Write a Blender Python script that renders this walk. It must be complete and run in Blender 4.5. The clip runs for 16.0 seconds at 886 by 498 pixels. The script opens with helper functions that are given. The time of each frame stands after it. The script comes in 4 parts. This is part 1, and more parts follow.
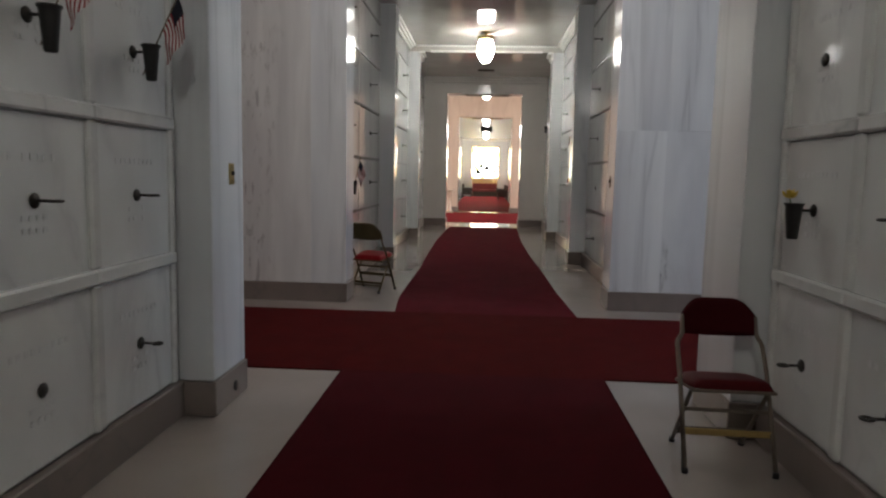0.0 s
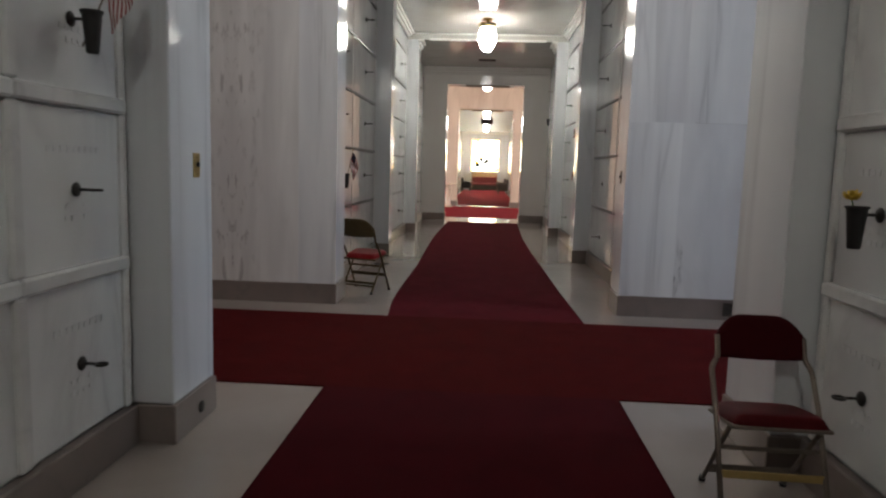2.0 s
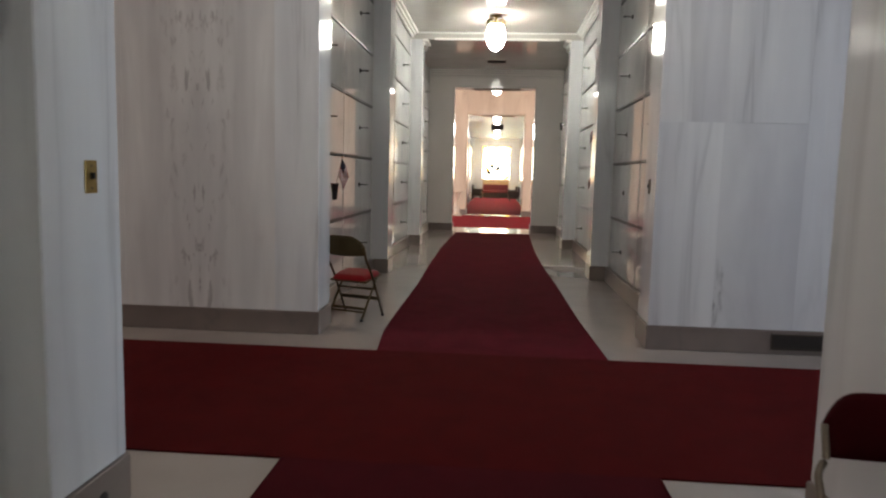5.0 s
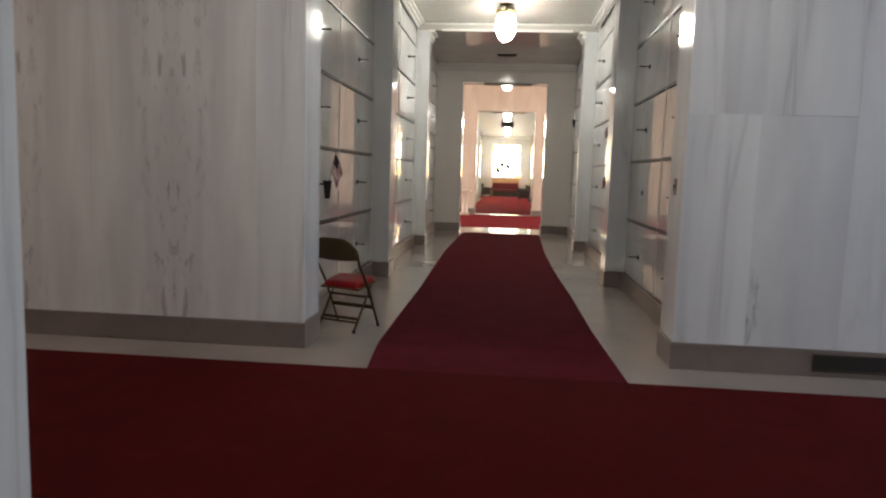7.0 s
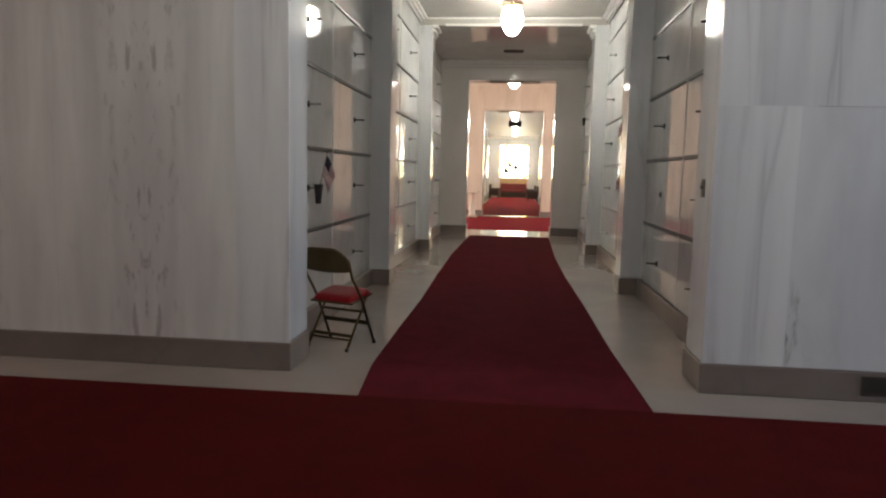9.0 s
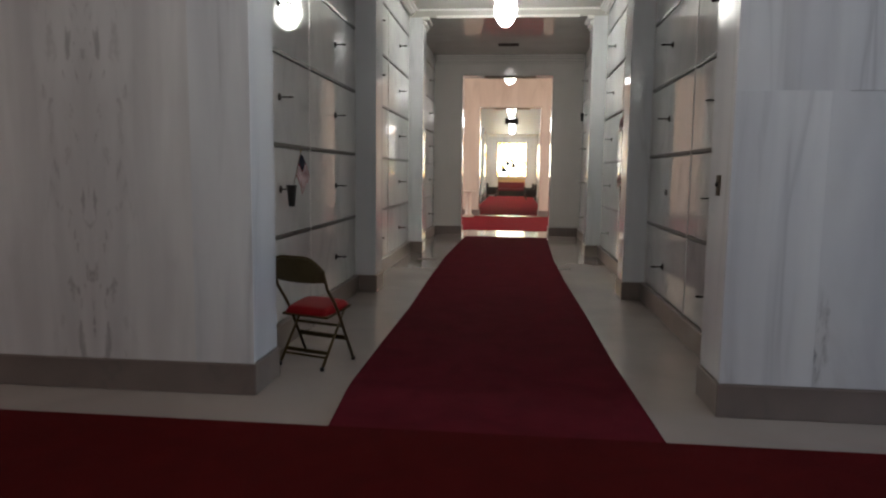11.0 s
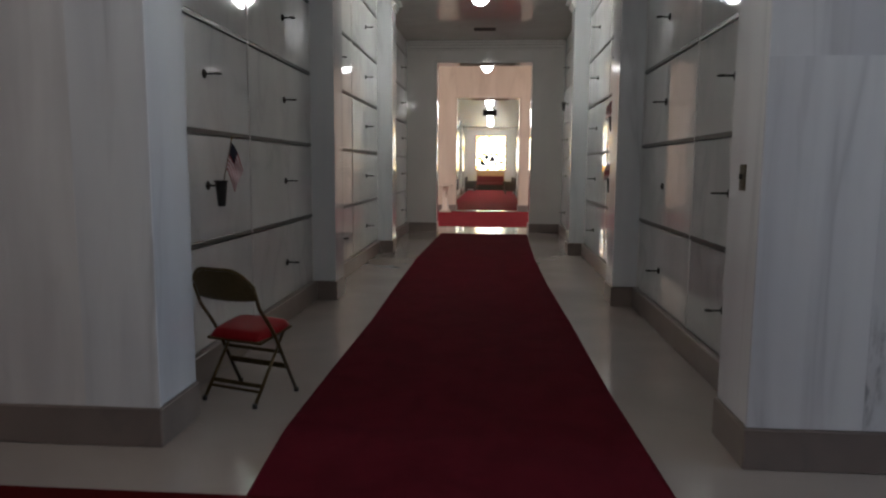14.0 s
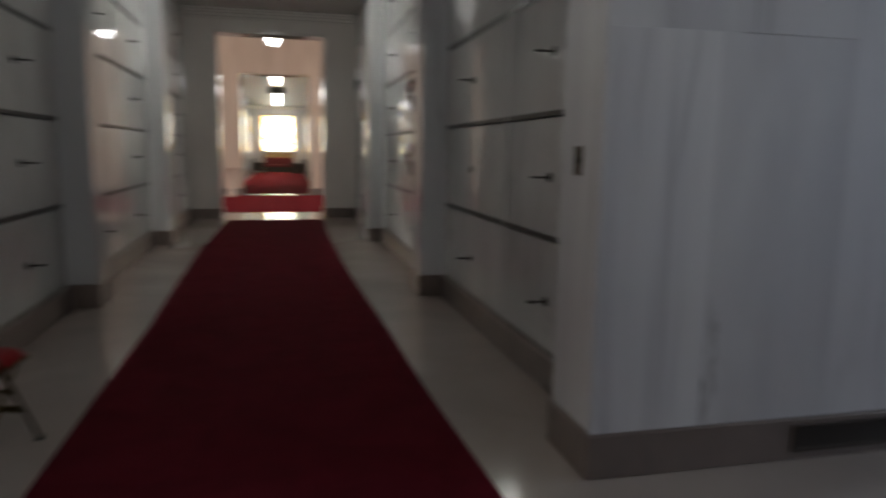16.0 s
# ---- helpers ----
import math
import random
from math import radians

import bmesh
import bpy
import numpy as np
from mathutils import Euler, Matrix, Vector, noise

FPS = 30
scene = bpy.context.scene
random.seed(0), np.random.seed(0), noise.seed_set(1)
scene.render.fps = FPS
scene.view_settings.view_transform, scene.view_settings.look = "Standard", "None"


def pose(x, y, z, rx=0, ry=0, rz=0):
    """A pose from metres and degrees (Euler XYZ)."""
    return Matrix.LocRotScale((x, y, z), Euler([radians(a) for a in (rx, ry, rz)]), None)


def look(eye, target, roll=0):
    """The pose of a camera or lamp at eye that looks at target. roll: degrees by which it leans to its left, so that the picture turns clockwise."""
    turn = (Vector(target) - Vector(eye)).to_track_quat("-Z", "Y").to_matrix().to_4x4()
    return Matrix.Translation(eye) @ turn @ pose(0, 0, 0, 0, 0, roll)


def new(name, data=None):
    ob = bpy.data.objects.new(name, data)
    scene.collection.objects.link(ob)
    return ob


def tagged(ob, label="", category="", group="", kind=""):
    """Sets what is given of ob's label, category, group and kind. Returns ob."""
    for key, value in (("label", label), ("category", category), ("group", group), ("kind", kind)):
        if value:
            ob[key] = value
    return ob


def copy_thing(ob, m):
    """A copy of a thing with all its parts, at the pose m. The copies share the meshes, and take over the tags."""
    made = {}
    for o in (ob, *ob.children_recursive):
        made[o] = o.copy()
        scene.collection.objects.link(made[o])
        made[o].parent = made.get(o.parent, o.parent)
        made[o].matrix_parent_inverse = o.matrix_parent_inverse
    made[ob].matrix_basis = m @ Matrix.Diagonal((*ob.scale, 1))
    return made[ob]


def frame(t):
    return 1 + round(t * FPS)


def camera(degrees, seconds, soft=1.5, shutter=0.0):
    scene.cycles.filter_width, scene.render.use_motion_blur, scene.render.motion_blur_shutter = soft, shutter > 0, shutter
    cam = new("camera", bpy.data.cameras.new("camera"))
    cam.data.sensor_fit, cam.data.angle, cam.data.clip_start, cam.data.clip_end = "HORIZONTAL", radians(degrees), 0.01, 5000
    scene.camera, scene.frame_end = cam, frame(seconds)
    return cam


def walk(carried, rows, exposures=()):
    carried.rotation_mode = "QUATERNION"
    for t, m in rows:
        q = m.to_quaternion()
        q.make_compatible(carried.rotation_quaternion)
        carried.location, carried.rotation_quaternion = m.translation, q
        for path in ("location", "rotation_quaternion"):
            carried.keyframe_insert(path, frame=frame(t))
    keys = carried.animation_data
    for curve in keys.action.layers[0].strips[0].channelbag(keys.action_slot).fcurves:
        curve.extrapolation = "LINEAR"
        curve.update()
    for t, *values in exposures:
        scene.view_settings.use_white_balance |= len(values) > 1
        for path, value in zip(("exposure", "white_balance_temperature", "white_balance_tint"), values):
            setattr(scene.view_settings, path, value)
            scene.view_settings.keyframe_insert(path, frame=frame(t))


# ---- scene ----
# camera and walk
cam = camera(66.0, 16.0, soft=2.2, shutter=1.0)
PATH = [
    (0, (0.051, 0.003, 1.383), (-0.067, 1.988, 1.168), 1.2),
    (0.5, (0.079, 0.136, 1.376), (-0.057, 2.119, 1.158), 1.3),
    (1, (0.093, 0.249, 1.388), (-0.051, 2.23, 1.156), 1.8),
    (1.5, (0.077, 0.385, 1.383), (-0.063, 2.367, 1.151), 1.8),
    (2, (0.034, 0.521, 1.387), (-0.08, 2.504, 1.152), 1.7),
    (2.5, (0.067, 0.673, 1.372), (-0.051, 2.657, 1.15), 1.4),
    (3, (0.097, 0.811, 1.388), (-0.023, 2.795, 1.167), 1.4),
    (5.5, (0.076, 1.634, 1.403), (-0.077, 3.617, 1.191), 1.4),
    (6, (0.045, 1.777, 1.398), (-0.103, 3.76, 1.188), 1.5),
    (6.5, (0.062, 1.936, 1.397), (-0.095, 3.918, 1.18), 1.6),
    (7, (0.111, 2.088, 1.397), (-0.067, 4.068, 1.176), 1.8),
    (7.5, (0.126, 2.227, 1.391), (-0.062, 4.206, 1.172), 1.7),
    (8, (0.091, 2.379, 1.402), (-0.092, 4.358, 1.183), 1.5),
    (8.5, (0.078, 2.499, 1.398), (-0.106, 4.479, 1.178), 1.1),
    (9, (0.118, 2.638, 1.407), (-0.085, 4.615, 1.188), 1.3),
    (11.5, (0.165, 3.337, 1.401), (-0.032, 5.314, 1.18), 0.6),
    (12, (0.152, 3.506, 1.401), (-0.035, 5.484, 1.18), 0.6),
    (12.5, (0.114, 3.643, 1.396), (-0.062, 5.622, 1.171), 0.5),
    (13, (0.146, 3.786, 1.385), (-0.036, 5.765, 1.16), 0.3),
    (13.5, (0.193, 3.921, 1.391), (0.021, 5.9, 1.159), 0.4),
    (14, (0.198, 4.063, 1.387), (0.055, 6.044, 1.15), 0.4),
    (14.5, (0.164, 4.255, 1.385), (0.022, 6.236, 1.15), 0.1),
    (15, (0.148, 4.4, 1.384), (0.068, 6.382, 1.124), 0.5),
    (15.5, (0.112, 4.56, 1.384), (0.229, 6.536, 1.107), 0.9),
    (16, (0.135, 4.67, 1.382), (0.593, 6.595, 1.099), 0.8),
]
EXPOSURES = [(0, 0.2, 6120, 10), (3, 0.35, 6120, 10), (6.5, 0.52, 6370, 10), (9, 0.38, 6370, 10), (11.5, -0.02, 5920, 10), (12.5, -0.12, 5820, 10),
             (14, -0.3, 5870, 10), (15, -0.45, 5970, 10), (16, -0.65, 6020, 10)]
walk(cam, [(t, look(eye, target, roll)) for t, eye, target, roll in PATH], EXPOSURES)

# ---------------------------------------------------------------- light
world = bpy.data.worlds.new("world")
scene.world = world
world.use_nodes = True
sky = world.node_tree.nodes.new("ShaderNodeTexSky")
sky.sky_type, sky.sun_disc = "NISHITA", False
sky.sun_elevation, sky.sun_rotation = radians(40), radians(120)
world.node_tree.links.new(sky.outputs[0], world.node_tree.nodes["Background"].inputs[0])
world.node_tree.nodes["Background"].inputs[1].default_value = 0.1


def window_light(name, eye, target, w, h, power, colour):
    data = bpy.data.lights.new(name, "AREA")
    data.shape, data.size, data.size_y, data.energy, data.color = "RECTANGLE", w, h, power, colour
    ob = new(name, data)
    ob.matrix_world = look(eye, target)
    return ob


# daylight through the windows at the ends of the side passages
window_light("daylight_passage_right", (8.9, 5.7, 2.65), (0, 5.7, 2.3), 2.0, 1.8, 130, (0.80, 0.90, 1.0))
window_light("daylight_passage_left", (-8.9, 5.7, 2.65), (0, 5.7, 2.3), 2.0, 1.8, 60, (1.0, 0.80, 0.62))
window_light("daylight_transept_right", (6.9, 22.8, 2.9), (0, 22.8, 1.5), 4.0, 3.4, 240, (1.0, 0.88, 0.76))
window_light("daylight_transept_left", (-6.9, 22.8, 2.9), (0, 22.8, 1.5), 4.0, 3.4, 240, (1.0, 0.88, 0.76))
LAMP_GLOW = 17.0
LAMP_BRIGHT = 57.0
LAMP_DIM = 34.0
LAMP_FILL = 46.0
WINDOW_GLOW = 11.0

# ---------------------------------------------------------------- materials


def material(name):
    m = bpy.data.materials.new(name)
    m.use_nodes = True
    nt = m.node_tree
    return m, nt, nt.nodes["Principled BSDF"]


def node(nt, kind, **inputs):
    n = nt.nodes.new(kind)
    for k, v in inputs.items():
        n.inputs[k.replace("_", " ")].default_value = v
    return n


def ramp(nt, src, stops):
    n = nt.nodes.new("ShaderNodeValToRGB")
    e = n.color_ramp.elements
    while len(e) < len(stops):
        e.new(0.5)
    for el, (p, c) in zip(e, stops):
        el.position, el.color = p, (*c, 1)
    nt.links.new(src, n.inputs[0])
    return n.outputs[0]


def mix(nt, fac, a, b, mode="MIX"):
    n = nt.nodes.new("ShaderNodeMix")
    n.data_type, n.blend_type = "RGBA", mode
    for sock, v in ((n.inputs[0], fac), (n.inputs[6], a), (n.inputs[7], b)):
        if isinstance(v, (int, float)):
            sock.default_value = v
        elif isinstance(v, tuple):
            sock.default_value = (*v, 1)
        else:
            nt.links.new(v, sock)
    return n.outputs[2]


def mathn(nt, op, a, b=0.0, clamp=False):
    n = nt.nodes.new("ShaderNodeMath")
    n.operation, n.use_clamp = op, clamp
    for sock, v in ((n.inputs[0], a), (n.inputs[1], b)):
        if isinstance(v, (int, float)):
            sock.default_value = v
        else:
            nt.links.new(v, sock)
    return n.outputs[0]


def coords(nt, stretch=(1, 1, 1), shift=True, mirror=False):
    """Metres in the object's own space, moved by a chance amount for each piece."""
    tc = nt.nodes.new("ShaderNodeTexCoord")
    out = tc.outputs["Object"]
    if mirror:
        sep, com = nt.nodes.new("ShaderNodeSeparateXYZ"), nt.nodes.new("ShaderNodeCombineXYZ")
        nt.links.new(out, sep.inputs[0])
        nt.links.new(mathn(nt, "ABSOLUTE", sep.outputs[0]), com.inputs[0])
        nt.links.new(sep.outputs[1], com.inputs[1])
        nt.links.new(sep.outputs[2], com.inputs[2])
        out = com.outputs[0]
    if shift:
        info = nt.nodes.new("ShaderNodeObjectInfo")
        add, mul = nt.nodes.new("ShaderNodeVectorMath"), nt.nodes.new("ShaderNodeVectorMath")
        add.operation, mul.operation = "ADD", "SCALE"
        mul.inputs[0].default_value = (31, 47, 23)
        nt.links.new(info.outputs["Random"], mul.inputs["Scale"])
        nt.links.new(out, add.inputs[0])
        nt.links.new(mul.outputs[0], add.inputs[1])
        out = add.outputs[0]
    mp = nt.nodes.new("ShaderNodeMapping")
    mp.inputs["Scale"].default_value = stretch
    nt.links.new(out, mp.inputs[0])
    return mp.outputs[0]


def noise_tex(nt, vec, scale, detail=4, rough=0.55, distort=0.0):
    n = node(nt, "ShaderNodeTexNoise", Scale=scale, Detail=detail, Roughness=rough, Distortion=distort)
    nt.links.new(vec, n.inputs["Vector"])
    return n.outputs["Fac"]


def bump(nt, p, height, strength, distance):
    b = node(nt, "ShaderNodeBump", Strength=strength, Distance=distance)
    nt.links.new(height, b.inputs["Height"])
    nt.links.new(b.outputs[0], p.inputs["Normal"])


def marble(name, light, dark, vein, stretch, rough=0.12, shift=True, mirror=False, veining=0.55, spread=0.12, stain=None, fleck=0.0):
    """Polished marble: cloudy ground, soft grain drawn out one way, thin darker veins."""
    m, nt, p = material(name)
    v = coords(nt, stretch, shift, mirror)
    cloud = noise_tex(nt, v, 1.0, 3, 0.5, 0.3)
    ground = mix(nt, ramp(nt, cloud, [(0.3, (0, 0, 0)), (0.72, (1, 1, 1))]), light, dark)
    fine = noise_tex(nt, v, 5.0, 4, 0.6, 0.2)
    ground = mix(nt, mathn(nt, "MULTIPLY", fine, 0.14), ground, dark)
    thread = noise_tex(nt, v, 0.9, 4, 0.55, 0.5)
    ridge = mathn(nt, "ABSOLUTE", mathn(nt, "SUBTRACT", thread, 0.5))
    line = ramp(nt, ridge, [(0.0, (1, 1, 1)), (0.03, (0.35, 0.35, 0.35)), (0.10, (0, 0, 0))])
    patch = ramp(nt, noise_tex(nt, v, 0.9, 2), [(0.42, (0, 0, 0)), (0.62, (1, 1, 1))])
    amount = mathn(nt, "MULTIPLY", mathn(nt, "MULTIPLY", line, patch), veining)
    col = mix(nt, amount, ground, vein)
    if fleck:
        near = coords(nt, (1.3, 1.3, 0.42), shift, mirror)
        spots = noise_tex(nt, near, 12, 3, 0.6, 0.3)
        tc, sep = nt.nodes.new("ShaderNodeTexCoord"), nt.nodes.new("ShaderNodeSeparateXYZ")
        nt.links.new(tc.outputs["Object"], sep.inputs[0])
        wave = mathn(nt, "MULTIPLY", noise_tex(nt, coords(nt, (1, 1, 1.2), shift, mirror), 1.6, 2), 0.72)
        zone = mathn(nt, "SUBTRACT", 1.0, mathn(nt, "DIVIDE", mathn(nt, "ABSOLUTE", sep.outputs[0]), wave), True)
        mask = mathn(nt, "MULTIPLY", ramp(nt, spots, [(0.545, (0, 0, 0)), (0.66, (1, 1, 1))]), mathn(nt, "MULTIPLY", zone, 1.6, True))
        haze = mathn(nt, "MULTIPLY", mathn(nt, "MULTIPLY", zone, noise_tex(nt, near, 3.0, 3)), fleck * 0.3)
        col = mix(nt, haze, col, vein)
        col = mix(nt, mathn(nt, "MULTIPLY", mask, fleck), col, vein)
    if stain:
        (cx, cz), (sx, sz), tone = stain
        tc, sep = nt.nodes.new("ShaderNodeTexCoord"), nt.nodes.new("ShaderNodeSeparateXYZ")
        nt.links.new(tc.outputs["Object"], sep.inputs[0])
        wob = mathn(nt, "MULTIPLY", mathn(nt, "SUBTRACT", noise_tex(nt, coords(nt, (1, 1, 1), False), 11, 4, 0.7), 0.5), 0.09)
        dx = mathn(nt, "DIVIDE", mathn(nt, "ADD", mathn(nt, "SUBTRACT", sep.outputs[0], cx), wob), sx)
        dz = mathn(nt, "DIVIDE", mathn(nt, "SUBTRACT", sep.outputs[2], cz), sz)
        d = mathn(nt, "ADD", mathn(nt, "MULTIPLY", dx, dx), mathn(nt, "MULTIPLY", dz, dz))
        inside = mathn(nt, "SUBTRACT", 1.0, d, True)
        broken = ramp(nt, noise_tex(nt, coords(nt, (14, 14, 4), False), 2.2, 4), [(0.38, (0.1, 0.1, 0.1)), (0.6, (1, 1, 1))])
        col = mix(nt, mathn(nt, "MULTIPLY", mathn(nt, "MULTIPLY", inside, broken), 0.8), col, tone)
    info = nt.nodes.new("ShaderNodeObjectInfo")
    shade = mathn(nt, "ADD", mathn(nt, "MULTIPLY", info.outputs["Random"], spread), 1.0 - spread / 2)
    hs = nt.nodes.new("ShaderNodeHueSaturation")
    nt.links.new(shade, hs.inputs["Value"])
    nt.links.new(col, hs.inputs["Color"])
    nt.links.new(hs.outputs[0], p.inputs["Base Color"])
    smear = mathn(nt, "ADD", mathn(nt, "MULTIPLY", noise_tex(nt, coords(nt, (1, 1, 1), shift), 3.0, 3), 0.10), rough - 0.05)
    nt.links.new(smear, p.inputs["Roughness"])
    p.inputs["IOR"].default_value = 1.55
    bump(nt, p, noise_tex(nt, coords(nt, (1, 1, 1), shift), 2.0, 2), 0.12, 0.01)
    return m


def plain(name, colour, rough=0.5, metal=0.0, var=0.15, scale=14.0, relief=0.1, gloss=0.5):
    m, nt, p = material(name)
    p.inputs["Specular IOR Level"].default_value = gloss
    v = coords(nt)
    a = noise_tex(nt, v, scale, 5, 0.6)
    b = noise_tex(nt, v, scale * 0.15, 3)
    dark = tuple(c * (1 - 2 * var) for c in colour)
    light = tuple(min(1, c * (1 + var)) for c in colour)
    col = mix(nt, a, dark, light)
    col = mix(nt, mathn(nt, "MULTIPLY", b, 0.3), col, dark)
    nt.links.new(col, p.inputs["Base Color"])
    p.inputs["Metallic"].default_value = metal
    nt.links.new(mathn(nt, "ADD", mathn(nt, "MULTIPLY", a, 0.15), rough - 0.07), p.inputs["Roughness"])
    if relief:
        bump(nt, p, a, relief, 0.003)
    return m


def carpet_material(name, pile, shade):
    m, nt, p = material(name)
    v = coords(nt, (1, 1, 1), False)
    tuft = noise_tex(nt, v, 420, 2)
    worn = noise_tex(nt, v, 1.1, 4, 0.6, 0.4)
    streak = noise_tex(nt, coords(nt, (9, 0.5, 1), False), 1.6, 4, 0.6)
    col = mix(nt, ramp(nt, tuft, [(0.3, (0, 0, 0)), (0.7, (1, 1, 1))]), shade, pile)
    col = mix(nt, mathn(nt, "MULTIPLY", worn, 0.4), col, shade)
    col = mix(nt, mathn(nt, "MULTIPLY", streak, 0.25), col, pile)
    tread = ramp(nt, noise_tex(nt, v, 3.4, 5, 0.65, 0.6), [(0.36, (1, 1, 1)), (0.62, (0, 0, 0))])
    col = mix(nt, mathn(nt, "MULTIPLY", tread, 0.38), col, tuple(c * 0.6 for c in shade))
    nt.links.new(col, p.inputs["Base Color"])
    p.inputs["Roughness"].default_value = 0.95
    p.inputs["Specular IOR Level"].default_value = 0.05
    p.inputs["Sheen Weight"].default_value = 0.03
    p.inputs["Sheen Roughness"].default_value = 0.5
    p.inputs["Sheen Tint"].default_value = (0.8, 0.25, 0.25, 1)
    bump(nt, p, tuft, 0.5, 0.004)
    return m


def glow(name, colour, strength):
    m, nt, p = material(name)
    p.inputs["Base Color"].default_value = (*colour, 1)
    p.inputs["Emission Color"].default_value = (*colour, 1)
    p.inputs["Emission Strength"].default_value = strength
    p.inputs["Roughness"].default_value = 0.25
    return m


def stained(name, colour):
    """Coloured glass: lets tinted light straight through and shines a little."""
    m, nt, p = material(name)
    out = nt.nodes["Material Output"]
    tr, gl, mx = nt.nodes.new("ShaderNodeBsdfTransparent"), nt.nodes.new("ShaderNodeBsdfGlossy"), nt.nodes.new("ShaderNodeMixShader")
    v = coords(nt)
    c = mix(nt, mathn(nt, "MULTIPLY", noise_tex(nt, v, 9, 3), 0.5), colour, tuple(x * 0.5 for x in colour))
    nt.links.new(c, tr.inputs[0])
    gl.inputs["Roughness"].default_value = 0.1
    mx.inputs[0].default_value = 0.05
    nt.links.new(tr.outputs[0], mx.inputs[1])
    nt.links.new(gl.outputs[0], mx.inputs[2])
    nt.links.new(mx.outputs[0], out.inputs["Surface"])
    return m


def frosted(name, colour):
    """Coloured cathedral glass: scatters the daylight that falls on its outer face."""
    m, nt, p = material(name)
    out = nt.nodes["Material Output"]
    tl, gl, mx = nt.nodes.new("ShaderNodeBsdfTranslucent"), nt.nodes.new("ShaderNodeBsdfGlossy"), nt.nodes.new("ShaderNodeMixShader")
    c = mix(nt, mathn(nt, "MULTIPLY", noise_tex(nt, coords(nt), 9, 3), 0.5), colour, tuple(x * 0.6 for x in colour))
    nt.links.new(c, tl.inputs[0])
    gl.inputs["Roughness"].default_value = 0.15
    mx.inputs[0].default_value = 0.05
    nt.links.new(tl.outputs[0], mx.inputs[1])
    nt.links.new(gl.outputs[0], mx.inputs[2])
    nt.links.new(mx.outputs[0], out.inputs["Surface"])
    return m


WHITE, GREY, VEIN = (0.75, 0.75, 0.755), (0.55, 0.55, 0.58), (0.28, 0.28, 0.31)
M_CRYPT = marble("crypt_marble", (0.78, 0.78, 0.765), (0.61, 0.61, 0.605), VEIN, (1.6, 1.6, 0.9), 0.065, veining=0.3)
M_CRYPT_POLISHED = marble("polished_crypt_marble", (0.74, 0.74, 0.725), (0.60, 0.605, 0.60), VEIN, (1.6, 1.6, 0.9), 0.05, veining=0.3)
M_RAIL = marble("rail_marble", (0.74, 0.73, 0.71), (0.62, 0.62, 0.61), VEIN, (2.0, 2.0, 2.0), 0.14, veining=0.35)
M_SLAB = marble("veined_wall_marble", WHITE, GREY, VEIN, (3.0, 3.0, 0.3), 0.16, veining=0.42, spread=0.12)
M_BOOK = marble("bookmatched_wall_marble", (0.74, 0.72, 0.71), (0.55, 0.53, 0.535), (0.25, 0.22, 0.23), (4.2, 4.2, 0.5), 0.16, shift=False, mirror=True, veining=0.12, spread=0.02, fleck=0.55)
M_STAINED_SLAB = marble("stained_wall_marble", WHITE, GREY, VEIN, (2.1, 2.1, 0.6), 0.16, veining=0.2, spread=0.02,
                        stain=((-0.30, -0.60), (0.05, 0.36), (0.17, 0.17, 0.19)))
M_PILASTER = marble("pilaster_marble", (0.72, 0.73, 0.74), (0.58, 0.59, 0.62), VEIN, (2.6, 2.6, 0.25), 0.11, veining=0.35)
M_WALL = marble("grey_wall_marble", (0.66, 0.63, 0.60), (0.58, 0.55, 0.52), (0.4, 0.38, 0.36), (0.9, 0.9, 0.5), 0.08, veining=0.12)
M_PEACH = marble("warm_marble", (0.72, 0.62, 0.52), (0.62, 0.52, 0.42), (0.4, 0.3, 0.25), (3.0, 3.0, 0.6), 0.15, veining=0.25)
M_BASE = marble("grey_base_stone", (0.222, 0.178, 0.158), (0.165, 0.132, 0.117), (0.08, 0.08, 0.08), (2, 2, 2), 0.3, veining=0.3)
M_FLOOR = marble("floor_terrazzo", (0.385, 0.328, 0.297), (0.30, 0.255, 0.232), (0.25, 0.23, 0.21), (1, 1, 1), 0.13, shift=False, veining=0.15, spread=0.0)
M_CEIL = marble("ceiling_marble", (0.52, 0.50, 0.465), (0.43, 0.41, 0.38), (0.3, 0.28, 0.25), (0.8, 0.8, 0.8), 0.07, shift=False, veining=0.25, spread=0.0)
M_PLASTER = plain("white_plaster", (0.72, 0.71, 0.68), 0.6, 0, 0.05, 5, 0.05)
M_TRIM = plain("white_moulding", (0.76, 0.75, 0.72), 0.3, 0, 0.05, 6, 0.05)
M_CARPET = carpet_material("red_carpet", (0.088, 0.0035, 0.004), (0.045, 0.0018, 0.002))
# same red carpet: sheen and light along the corridor put into these two tones
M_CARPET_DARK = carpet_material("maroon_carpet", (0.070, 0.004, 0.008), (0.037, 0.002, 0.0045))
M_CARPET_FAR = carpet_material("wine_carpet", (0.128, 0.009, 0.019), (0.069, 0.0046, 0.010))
# transept and far hall carpet: their stronger light put into a brighter red
M_CARPET_LIT = carpet_material("lit_red_carpet", (0.24, 0.016, 0.026), (0.16, 0.009, 0.015))
M_JOINT = plain("dark_joint_strip", (0.065, 0.062, 0.058), 0.4, 0.0, 0.2, 30)
M_BRONZE = plain("dark_bronze", (0.055, 0.048, 0.042), 0.42, 0.7, 0.3, 60)
M_VASE = plain("black_vase_metal", (0.03, 0.028, 0.027), 0.45, 0.4, 0.25, 40)
M_BRASS = plain("old_brass", (0.42, 0.30, 0.11), 0.35, 1.0, 0.2, 50)
